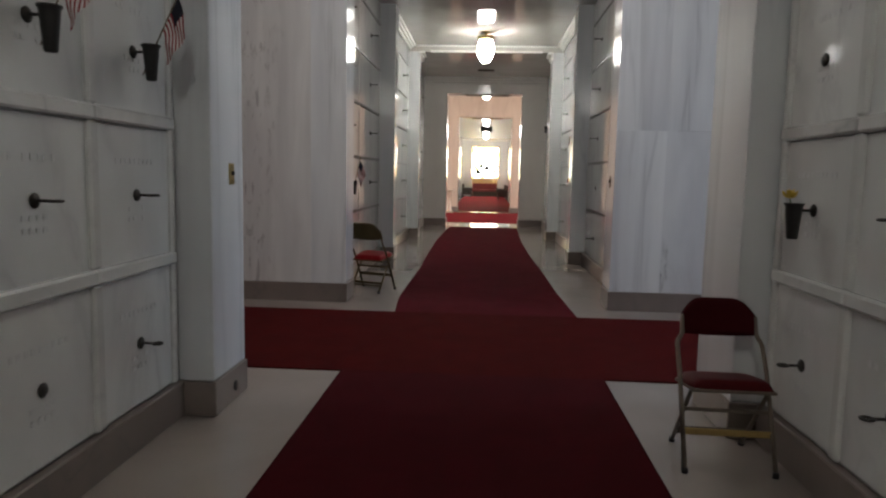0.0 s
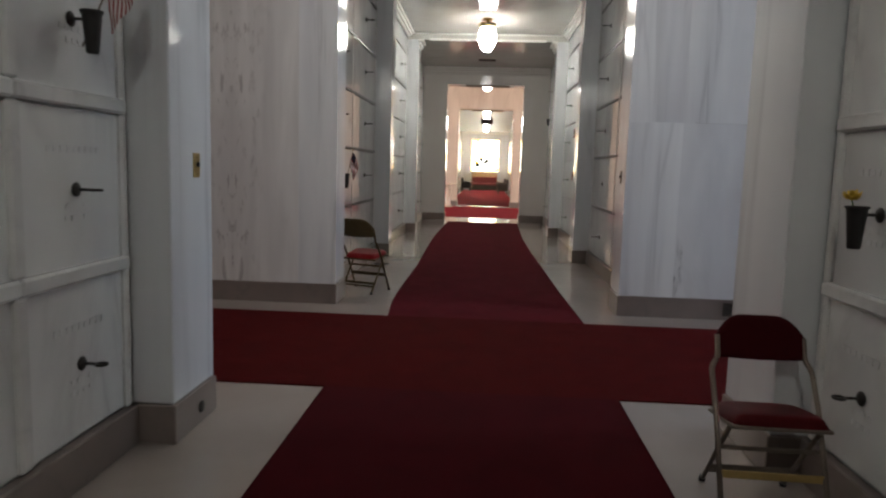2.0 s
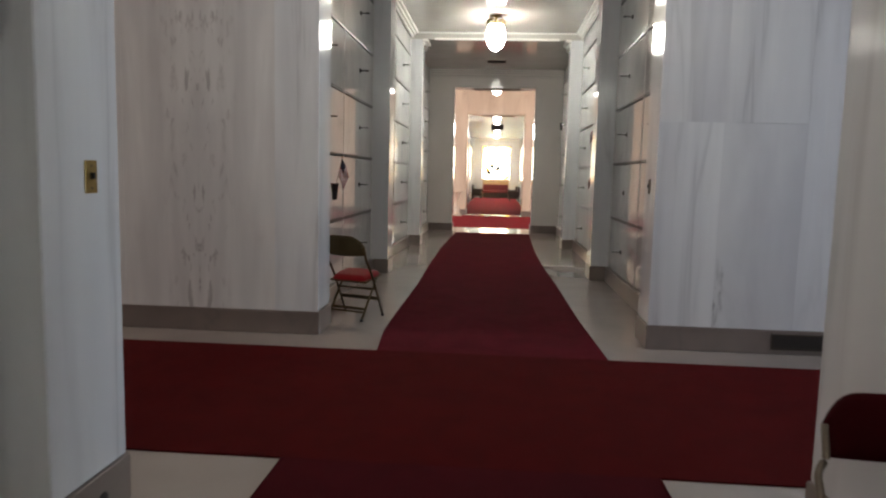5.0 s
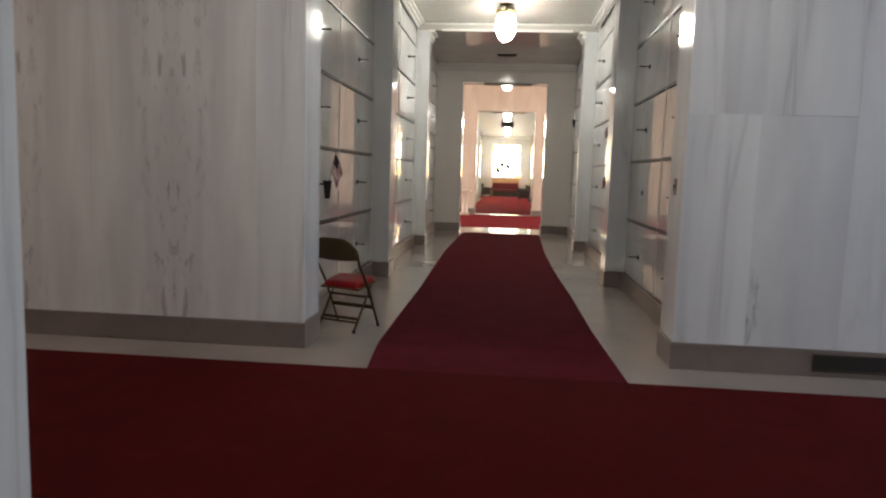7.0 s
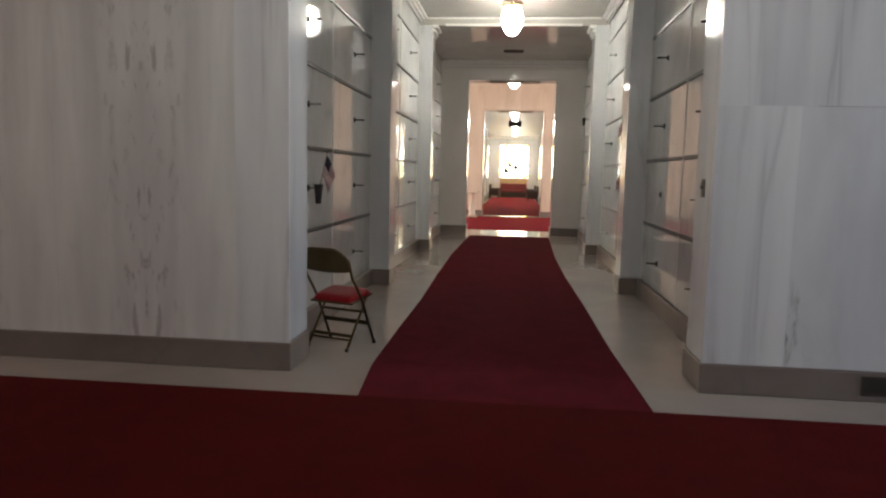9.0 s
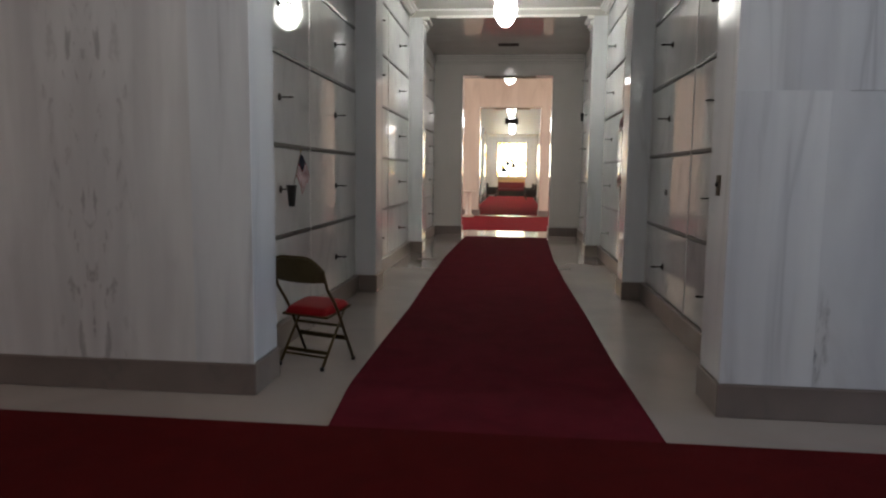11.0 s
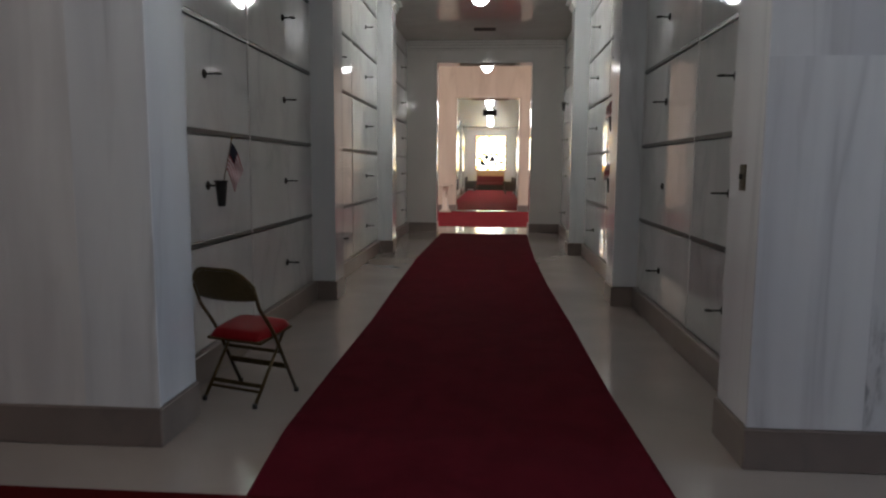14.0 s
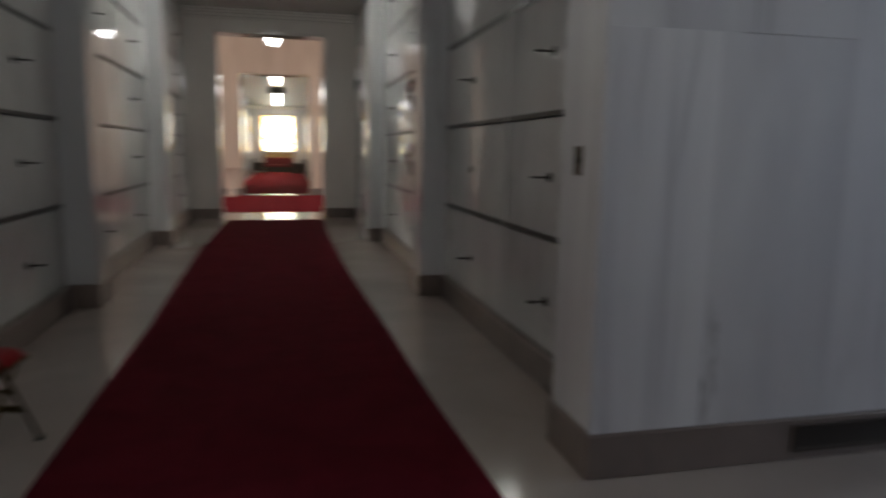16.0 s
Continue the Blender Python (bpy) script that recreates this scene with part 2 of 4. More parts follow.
# brass of a plate standing in shade: the shade is put into the colour
M_BRASS_SHADED = plain("shaded_brass", (0.12, 0.095, 0.06), 0.45, 0.7, 0.25, 50)
M_GOLD = plain("gilt_chair_bar", (0.62, 0.45, 0.17), 0.35, 0.8, 0.15, 40)
M_CHAIR_BROWN = plain("brown_enamelled_steel", (0.13, 0.092, 0.04), 0.32, 0.75, 0.2, 30)
M_HALL_CEIL = plain("grey_plaster", (0.31, 0.315, 0.30), 0.5, 0, 0.06, 5, 0.05)
M_CHAIR_GREY = plain("bronze_grey_steel", (0.22, 0.18, 0.145), 0.38, 0.6, 0.2, 30)
M_SEAT_RED = plain("red_vinyl", (0.26, 0.005, 0.009), 0.45, 0, 0.1, 30, 0.1, 0.2)
M_SEAT_MAROON = plain("maroon_vinyl", (0.045, 0.0015, 0.004), 0.7, 0, 0.15, 40, 0.1, 0.08)
M_SEAT_WINE = plain("wine_vinyl", (0.075, 0.003, 0.005), 0.6, 0, 0.15, 40, 0.1, 0.12)
M_FLAG_RED = plain("flag_red", (0.28, 0.03, 0.04), 0.8, 0, 0.1, 80)
M_FLAG_WHITE = plain("flag_white", (0.72, 0.70, 0.68), 0.8, 0, 0.06, 80)
M_FLAG_BLUE = plain("flag_blue", (0.009, 0.011, 0.026), 0.8, 0, 0.1, 80)
M_STICK = plain("flag_stick_wood", (0.14, 0.10, 0.06), 0.6, 0, 0.2, 60)
M_YELLOW = plain("yellow_petal", (0.75, 0.52, 0.06), 0.7, 0, 0.15, 60)
M_GREEN = plain("flower_stem", (0.08, 0.14, 0.04), 0.6, 0, 0.2, 60)
M_DARK = plain("dark_vent_metal", (0.045, 0.03, 0.02), 0.7, 0.0, 0.2, 40)
M_LETTER = plain("faded_lettering", (0.66, 0.66, 0.655), 0.6, 0, 0.15, 90)
M_WOOD = plain("tan_oak", (0.42, 0.27, 0.13), 0.4, 0, 0.2, 20)
M_WOOD_DARK = plain("dark_oak", (0.035, 0.024, 0.017), 0.45, 0, 0.25, 20)
M_HEAD = plain("brown_head_moulding", (0.20, 0.15, 0.11), 0.4, 0.2, 0.15, 20)
M_BENCH = plain("dark_red_upholstery", (0.13, 0.010, 0.013), 0.6, 0, 0.2, 20)
M_LEAD = plain("window_lead", (0.06, 0.06, 0.06), 0.6, 0.3, 0.2, 40)
M_LAMP = glow("lit_opal_glass", (1.0, 0.95, 0.86), LAMP_GLOW)
M_LAMP_BRIGHT = glow("bright_opal_glass", (1.0, 0.96, 0.83), LAMP_BRIGHT)
M_LAMP_DIM = glow("dim_opal_glass", (1.0, 0.95, 0.86), LAMP_DIM)
M_LAMP_FILL = glow("fill_lamp_glass", (1.0, 0.96, 0.83), LAMP_FILL)
M_SKY = glow("bright_daylight", (1.0, 0.99, 0.95), WINDOW_GLOW)
M_SKY_SOFT = glow("hazy_daylight", (1.0, 0.98, 0.93), WINDOW_GLOW)

# ---------------------------------------------------------------- building tools


def mesh_of(name, bm, mat):
    me = bpy.data.meshes.new(name)
    bm.normal_update()
    bm.to_mesh(me)
    bm.free()
    for m in (mat if isinstance(mat, (list, tuple)) else [mat]):
        me.materials.append(m)
    return me


def part(name, bm, mat, parent=None, label="", at=None):
    me = bm if isinstance(bm, bpy.types.Mesh) else mesh_of(name, bm, mat)
    ob = new(name, me)
    if at is not None:
        ob.matrix_basis = at
    if parent:
        ob.parent = parent
    if label:
        ob["label"] = label
    return ob


def empty(name, m=None):
    ob = new(name)
    ob.empty_display_size = 0.1
    if m is not None:
        ob.matrix_basis = m
    return ob


def add_box(bm, x0, x1, y0, y1, z0, z1, bevel=0.0, seg=1):
    n = bmesh.ops.create_cube(bm, size=1.0)["verts"]
    for v in n:
        v.co = ((x0 + x1) / 2 + v.co.x * (x1 - x0), (y0 + y1) / 2 + v.co.y * (y1 - y0), (z0 + z1) / 2 + v.co.z * (z1 - z0))
    if bevel:
        edges = list({e for v in n for e in v.link_edges})
        bmesh.ops.bevel(bm, geom=edges, offset=bevel, segments=seg, affect="EDGES", profile=0.5)
    return bm


def box(x0, x1, y0, y1, z0, z1, bevel=0.0, seg=1):
    return add_box(bmesh.new(), x0, x1, y0, y1, z0, z1, bevel, seg)


def add_lathe(bm, profile, steps=20, m=None):
    """Turns (radius, height) points round z."""
    rings = []
    for r, z in profile:
        ring = []
        for i in range(steps):
            a = 2 * math.pi * i / steps
            co = Vector((r * math.cos(a), r * math.sin(a), z))
            ring.append(bm.verts.new(m @ co if m else co))
        rings.append(ring)
    for a, b in zip(rings, rings[1:]):
        for i in range(steps):
            f = bm.faces.new((a[i], a[(i + 1) % steps], b[(i + 1) % steps], b[i]))
            f.smooth = True
    for ring, flip in ((rings[0], True), (rings[-1], False)):
        try:
            bm.faces.new(list(reversed(ring)) if flip else ring)
        except ValueError:
            pass
    return bm


def add_tube(bm, pts, r, sides=8, closed=False):
    """A round bar along points."""
    pts = [Vector(p) for p in pts]
    rings = []
    n = len(pts)
    for i, p in enumerate(pts):
        a = pts[(i - 1) % n] if (i > 0 or closed) else p
        b = pts[(i + 1) % n] if (i < n - 1 or closed) else p
        d = (b - a).normalized()
        up = Vector((0, 0, 1)) if abs(d.z) < 0.9 else Vector((1, 0, 0))
        u = d.cross(up).normalized()
        w = u.cross(d)
        rings.append([bm.verts.new(p + r * (math.cos(t) * u + math.sin(t) * w)) for t in (2 * math.pi * k / sides for k in range(sides))])
    pairs = list(zip(rings, rings[1:])) + ([(rings[-1], rings[0])] if closed else [])
    for a, b in pairs:
        for k in range(sides):
            bm.faces.new((a[k], a[(k + 1) % sides], b[(k + 1) % sides], b[k])).smooth = True
    if not closed:
        bm.faces.new(list(reversed(rings[0])))
        bm.faces.new(rings[-1])
    return bm


def rounded(pts, r=0.05, steps=4):
    """Rounds the inner corners of a run of points."""
    pts = [Vector(p) for p in pts]
    out = [pts[0]]
    for a, b, c in zip(pts, pts[1:], pts[2:]):
        u, v = (a - b), (c - b)
        k = min(r, u.length * 0.45, v.length * 0.45)
        p, q = b + u.normalized() * k, b + v.normalized() * k
        for i in range(steps + 1):
            t = i / steps
            out.append((1 - t) ** 2 * p + 2 * t * (1 - t) * b + t * t * q)
    out.append(pts[-1])
    return out


def structure(ob, label, category):
    return tagged(ob, label, category, kind="structure")


CACHE = {}


def piece(name, size, mat, parent, centre, bevel=0.006):
    """One slab, proud of its wall; slabs of one size share a mesh."""
    key = (name, tuple(round(s, 3) for s in size), mat.name, bevel)
    if key not in CACHE:
        w, d, h = (s / 2 for s in size)
        CACHE[key] = mesh_of(name, box(-w, w, -d, d, -h, h, bevel), mat)
    ob = new(name, CACHE[key])
    ob.parent = parent
    ob.location = centre
    return ob


# ---------------------------------------------------------------- floor, carpets, ceilings
floor = structure(part("floor", box(-9.2, 9.2, -5, 52, -0.2, 0), M_FLOOR), "polished beige terrazzo floor", "floor")


def along(stops, y):
    """The x of an edge at y, between (y, x) stops, with eased joints."""
    for (y0, x0), (y1, x1) in zip(stops, stops[1:]):
        if y <= y1 or (y1, x1) == stops[-1]:
            k = min(1.0, max(0.0, (y - y0) / (y1 - y0)))
            return x0 + (x1 - x0) * k


def carpet(name, left, right, mat, label, thick=0.009):
    """A carpet runner with a bound, rounded edge; left and right: (y, x) stops of its two sides."""
    y0, y1 = left[0][0], left[-1][0]
    n = max(12, int((y1 - y0) / 0.16))
    bm = bmesh.new()
    grid = []
    for i in range(n + 1):
        y = y0 + (y1 - y0) * i / n
        xl, xr = along(left, y), along(right, y)
        xl += 0.004 * noise.noise(Vector((xl, y * 1.7, 0)))
        xr += 0.004 * noise.noise(Vector((xr, y * 1.7, 5)))
        row = []
        for k in range(13):
            edge = k in (0, 12) or i in (0, n)
            x = xl + (xr - xl) * k / 12
            lift = 0.0 if edge else 0.0015 * noise.noise(Vector((x, y, 0)) * 1.6)
            row.append(bm.verts.new((x, y, thick + lift)))
        grid.append(row)
    for i in range(n):
        for k in range(12):
            bm.faces.new((grid[i][k], grid[i][k + 1], grid[i + 1][k + 1], grid[i + 1][k]))
    rim = [e for e in bm.edges if e.is_boundary]
    ext = bmesh.ops.extrude_edge_only(bm, edges=rim)
    for v in ext["geom"]:
        if isinstance(v, bmesh.types.BMVert):
            v.co.z = 0.0005
    runner = tagged(part(name, bm, mat), label, "carpet")
    for side, stops in ((-1, left), (1, right)):
        pts = [(along(stops, y0 + (y1 - y0) * i / n) - side * 0.006, y0 + (y1 - y0) * i / n, thick) for i in range(n + 1)]
        part("bound_edge", add_tube(bmesh.new(), pts, 0.0045, 6), mat, runner, "stitched carpet binding")
    return runner


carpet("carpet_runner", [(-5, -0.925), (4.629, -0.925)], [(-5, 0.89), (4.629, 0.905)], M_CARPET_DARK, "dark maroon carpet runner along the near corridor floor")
carpet("carpet_runner", [(4.63, -9), (6.729, -9)], [(4.63, 9), (6.729, 9)], M_CARPET, "deep red carpet runner laid across the side passage")
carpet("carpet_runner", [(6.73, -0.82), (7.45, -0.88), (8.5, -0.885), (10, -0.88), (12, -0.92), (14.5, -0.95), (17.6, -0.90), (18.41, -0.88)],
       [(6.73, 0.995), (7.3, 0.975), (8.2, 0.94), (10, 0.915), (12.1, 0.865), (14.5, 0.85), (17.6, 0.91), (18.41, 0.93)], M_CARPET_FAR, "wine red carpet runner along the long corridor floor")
# carpets beyond the doorway take the tone with the light in its colour
carpet("carpet_runner", [(20.2, -6.6), (25.9, -6.6)], [(20.2, 6.6), (25.9, 6.6)], M_CARPET_LIT, "red carpet across the sunlit transept, in a lit tone")
carpet("carpet_runner", [(26.6, -1.34), (46.9, -1.34)], [(26.6, 1.34), (46.9, 1.34)], M_CARPET_LIT, "red carpet runner along the far hall")


def ceiling(name, x0, x1, y0, y1, z, label, mat=None):
    return structure(part(name, box(x0, x1, y0, y1, z, z + 0.25), mat or M_CEIL), label, "ceiling")


CB, CC = 4.05, 4.17
ceiling("ceiling_1", -2.2, 2.2, -5, 4.1, CB, "polished pale marble ceiling over the near corridor")
ceiling("ceiling_2", -9.2, 9.2, 4.1, 7.4, CB, "polished pale marble ceiling over the side passage")
ceiling("ceiling_3", -2.2, 2.2, 7.4, 11.4, CB, "polished pale marble ceiling over the corridor")
ceiling("ceiling_4", -2.2, 2.2, 11.4, 15.06, CC, "polished white coffered ceiling panel under a lit lamp")
ceiling("ceiling_5", -2.2, 2.2, 15.06, 19.0, 4.03, "polished beige marble ceiling before the doorway")
ceiling("ceiling_6", -7.4, 7.4, 19.0, 26.3, 5.2, "pale plaster ceiling of the transept", M_PLASTER)
ceiling("ceiling_7", -2.2, 2.2, 26.3, 52, CB, "pale grey plaster ceiling of the far hall", M_HALL_CEIL)

# ---------------------------------------------------------------- crypt walls
ROWS = (0.20, 0.87, 1.59, 2.30, 3.00, 3.70)
RAIL_D = 0.024


def crypt_wall(name, side, xw, y0, y1, cols, top, label, RAIL_H=0.04, stile=0.03, flush=False):
    """A wall of crypt fronts. xw: its face; side: -1 left, 1 right. cols: edges of the columns along y."""
    s = side
    bm = box(min(s * (xw + 0.03), s * (xw + 0.55)), max(s * (xw + 0.03), s * (xw + 0.55)), y0, y1, 0, top)
    wall = structure(part(name, bm, M_RAIL), label, "wall")
    levels = [z for z in ROWS if z < top - 0.2] + [top]
    for a, b in zip(cols, cols[1:]):
        for z0, z1 in zip(levels, levels[1:]):
            piece("crypt_front", (0.04, b - a - 0.012, z1 - z0 - 0.012), M_CRYPT_POLISHED if flush else M_CRYPT, wall, (s * (xw + 0.025), (a + b) / 2, (z0 + z1) / 2), 0.004)
    piece("base_stone", (0.055, y1 - y0 - 0.002, 0.198), M_BASE, wall, (s * (xw - 0.012), (y0 + y1) / 2, 0.099), 0.006)
    if flush:
        # dark strips in the joints, broken by slim flush stiles
        for z in levels[1:-1]:
            for a, b in zip(cols, cols[1:]):
                piece("joint_strip", (0.024, b - a - stile - 0.004, 0.034), M_JOINT, wall, (s * (xw + 0.009), (a + b) / 2, z + 0.017), 0.003)
        for y in cols[1:-1]:
            piece("stile", (0.024, stile, top - 0.2), M_RAIL, wall, (s * (xw + 0.010), y, (top + 0.2) / 2), 0.004)
        for y, e in ((cols[0], 1), (cols[-1], -1)):
            piece("stile", (0.024, 0.02, top - 0.2), M_RAIL, wall, (s * (xw + 0.010), y + e * 0.01, (top + 0.2) / 2), 0.004)
        return wall
    for z in levels[1:-1]:
        for a, b in zip(cols, cols[1:]):
            piece("rail", (RAIL_D + 0.02, b - a - 0.002, RAIL_H), M_RAIL, wall, (s * (xw - RAIL_D / 2 + 0.01), (a + b) / 2, z + RAIL_H / 2), 0.011)
    for y in cols[1:-1]:
        for z0, z1 in zip(levels, levels[1:]):
            lo = z0 + (RAIL_H if z0 > 0.3 else 0)
            piece("stile", (RAIL_D + 0.012, stile, z1 - lo - 0.002), M_RAIL, wall, (s * (xw - RAIL_D / 2 + 0.012), y, (lo + z1) / 2), 0.011)
    for y, e in ((cols[0], 1), (cols[-1], -1)):
        piece("stile", (RAIL_D + 0.012, 0.05, top - 0.2), M_RAIL, wall, (s * (xw - RAIL_D / 2 + 0.012), y + e * 0.025, (top + 0.2) / 2), 0.011)
    return wall


COLS_A = [3.64 - 0.765 * i for i in range(11)][::-1]
COLS_A2 = [3.64 - 0.725 * i for i in range(12)][::-1][1:]
XA, XA2, XB = 1.65, 1.578, 1.66
crypt_wall("wall_crypts_1", -1, XA, -5, 3.66, COLS_A, CB, "white marble crypt fronts with raised rails", 0.068, 0.07)
crypt_wall("wall_crypts_2", 1, XA2, -5, 3.66, COLS_A2, CB, "white marble crypt fronts with raised rails", 0.068, 0.07)
COLS_B = [7.62, 9.225, 11.0]
COLS_C = [11.42, 13.08, 15.04]
COLS_D = [15.46, 17.15, 18.84]
for side, tag in ((-1, 0), (1, 1)):
    crypt_wall("wall_crypts_%d" % (3 + tag), side, XB, 7.6, 11.0, COLS_B, CB, "polished white marble crypt fronts in two columns", flush=True)
    crypt_wall("wall_crypts_%d" % (5 + tag), side, XB, 11.4, 15.04, COLS_C, CC, "lamplit polished marble crypt fronts", flush=True)
    crypt_wall("wall_crypts_%d" % (7 + tag), side, XB, 15.44, 18.84, COLS_D, 4.03, "polished marble crypt fronts by the doorway", flush=True)


def pilaster(name, side, xi, xo, y0, y1, top, mat, label):
    """A square marble pier with a stone foot; xi: inner face, xo: outer."""
    a, b = sorted((side * xi, side * xo))
    pier = structure(part(name, box(a, b, y0, y1, 0.2, top, 0.006), mat), label, "pillar")
    foot = box(a - (0.012 if side > 0 else 0), b + (0.012 if side < 0 else 0), y0 - 0.012, y1 + 0.012, 0, 0.198, 0.006)
    part("foot", foot, M_BASE, pier, "grey stone foot")
    return pier


pilaster("pillar_1", -1, 1.44, 2.3, 3.66, 4.15, CB, M_PILASTER, "bluish white marble pier with grey stone foot")
pilaster("pillar_2", 1, 1.40, 2.3, 3.66, 4.25, CB, M_PILASTER, "white marble pier with grey stone foot")
for side, tag in ((-1, 0), (1, 1)):
    pilaster("pillar_%d" % (5 + tag), side, 1.42, 2.2, 11.0, 11.4, CB, M_PILASTER, "grey-blue marble pilaster with stone foot")
    pier = pilaster("pillar_%d" % (7 + tag), side, 1.42, 2.2, 15.04, 15.44, 4.03, M_PILASTER, "white marble pilaster with moulded capital")
    cap = bmesh.new()
    for i, (d, z0, z1) in enumerate(((0.025, 3.86, 3.89), (0.05, 3.90, 3.96), (0.10, 3.97, 4.026))):
        a, b = sorted((side * (1.42 - d), side * 1.43))
        add_box(cap, a, b, 15.04 - d * 0.7, 15.44 + d * 0.5, z0, z1, 0.012, 2)
    part("capital", cap, M_TRIM, pier, "stepped white capital")


def moulding(name, x0, x1, y, z, depth, label, flip=1):
    """A stepped crown moulding that runs across, on a face that looks at -y."""
    bm = bmesh.new()
    for d, a, b in ((depth, 0.045, 0.0), (depth * 0.65, 0.08, 0.045), (depth * 0.3, 0.11, 0.08)):
        ya, yb = sorted((y, y - flip * d))
        add_box(bm, x0, x1, ya, yb, z - a, z - b - 0.001, 0.008, 2)
    return structure(part(name, bm, M_TRIM), label, "moulding")


for nm, hw, z, d in (("trim_1", 1.64, 4.15, 0.03), ("trim_2", 1.2, 4.03, 0.02)):
    bm = box(-hw, hw, 15.058 - d, 15.058, z - 0.016, z + 0.016, 0.01, 3)
    add_box(bm, -hw, hw, 15.058 - d * 0.5, 15.058, z + 0.018, z + 0.03, 0.004, 2)
    structure(part(nm, bm, M_TRIM), "slim white moulding along the ceiling step", "moulding")
moulding("trim_3", -1.64, 1.64, 11.402, CC - 0.002, 0.10, "white crown moulding along the ceiling step", -1)
for side, tag in ((-1, 4), (1, 5)):
    bm = bmesh.new()
    for d, a, b in ((0.13, 0.05, 0.0), (0.085, 0.09, 0.05), (0.04, 0.13, 0.09)):
        xa, xb = sorted((side * (XB - 0.02), side * (XB - 0.02 - d)))
        add_box(bm, xa, xb, 11.5, 14.96, CC - a - 0.002, CC - b - 0.003, 0.01, 2)
    structure(part("trim_%d" % tag, bm, M_TRIM), "white crown moulding above the crypts", "moulding")

# ---------------------------------------------------------------- blocks at the crossing


def block_wall(name, side, label):
    """The wall that faces the side passage: tall marble slabs on a grey stone base."""
    s = side
    a, b = sorted((s * 1.435, s * 9.2))
    wall = structure(part(name, box(a, b, 7.22, 7.6, 0, CB), M_RAIL), label, "wall")
    # slabs on the passage face
    if s < 0:
        edges = [(1.42, 1.80), (1.80, 3.14), (3.14, 4.48), (4.48, 5.82), (5.82, 7.16), (7.16, 9.2)]
    else:
        edges = [(1.385, 1.90), (1.90, 2.55), (2.55, 3.2), (3.2, 3.85), (3.85, 5.2), (5.2, 7.0), (7.0, 9.2)]
    for i, (e0, e1) in enumerate(edges):
        w = e1 - e0
        x = s * (e0 + e1) / 2
        if s < 0 and w > 1.2:
            ob = part("marble_slab", box(-w / 2 + 0.0003, w / 2 - 0.0003, -0.012, 0.012, -(CB - 0.2) / 2, (CB - 0.2) / 2, 0.0012), M_BOOK, wall)
            ob.location = (x, 7.21, (CB + 0.2) / 2)
        elif s > 0 and i < 3:
            cut = (1.88, 1.88, 2.9)[i]
            mat = M_STAINED_SLAB if i == 1 else M_SLAB
            for z0, z1 in ((0.2, cut), (cut, CB)):
                m = mat if z0 < 1 else M_SLAB
                ob = part("marble_slab", box(-w / 2 + 0.0003, w / 2 - 0.0003, -0.012, 0.012, -(z1 - z0) / 2 + 0.001, (z1 - z0) / 2 - 0.001, 0.0012), m, wall)
                ob.location = (x, 7.21, (z0 + z1) / 2)
        else:
            ob = part("marble_slab", box(-w / 2 + 0.0003, w / 2 - 0.0003, -0.012, 0.012, -(CB - 0.2) / 2, (CB - 0.2) / 2, 0.0012), M_SLAB, wall)
            ob.location = (x, 7.21, (CB + 0.2) / 2)
    inner = (1.42 if s < 0 else 1.385)
    a, b = sorted((s * inner, s * 2.0))
    part("corner_slab", box(a, b, 7.199, 7.62, 0.2, CB - 0.002, 0.012, 3), M_PILASTER, wall)
    a, b = sorted((s * (inner - 0.012), s * 9.1))
    part("base_stone", box(a, b, 7.186, 7.632, 0, 0.198, 0.006), M_BASE, wall, "grey stone base")
    return wall


block_wall("wall_passage_left", -1, "bookmatched veined marble slabs on a grey base")
block_wall("wall_passage_right", 1, "blue-grey veined marble slabs on a grey base")
for s, nm in ((-1, "wall_near_left"), (1, "wall_near_right")):
    a, b = sorted((s * 2.3, s * 9.2))
    w = structure(part(nm, box(a, b, 3.7, 4.14, 0, CB), M_SLAB), "plain veined marble wall of the side passage", "wall")
    part("base_stone", box(a, b, 4.14, 4.16, 0, 0.2, 0.004), M_BASE, w)


def window_wall_x(name, x, y0, y1, z1, wy0, wy1, wz0, wz1, mat, label):
    """A wall across x with one window opening through it."""
    bm = bmesh.new()
    a, b = sorted((x, x + math.copysign(0.3, x)))
    add_box(bm, a, b, y0, wy0, 0, z1)
    add_box(bm, a, b, wy1, y1, 0, z1)
    add_box(bm, a, b, wy0, wy1, 0, wz0)
    add_box(bm, a, b, wy0, wy1, wz1, z1)
    return structure(part(name, bm, mat), label, "wall")


for s, nm in ((-1, "left"), (1, "right")):
    window_wall_x("wall_passage_end_" + nm, s * 9.0, 4.1, 7.4, CB, 4.7, 6.7, 1.7, 3.6, M_SLAB, "marble wall with a window at the passage end")
    window_wall_x("wall_transept_end_" + nm, s * 7.0, 19.2, 26.2, 5.2, 20.9, 24.7, 1.2, 4.5, M_PEACH, "warm marble wall with a tall window")
structure(part("wall_back", box(-2.4, 2.4, -5.3, -5, 0, CB), M_SLAB), "plain marble wall closing the corridor", "wall")

# ---------------------------------------------------------------- doorways and the halls beyond


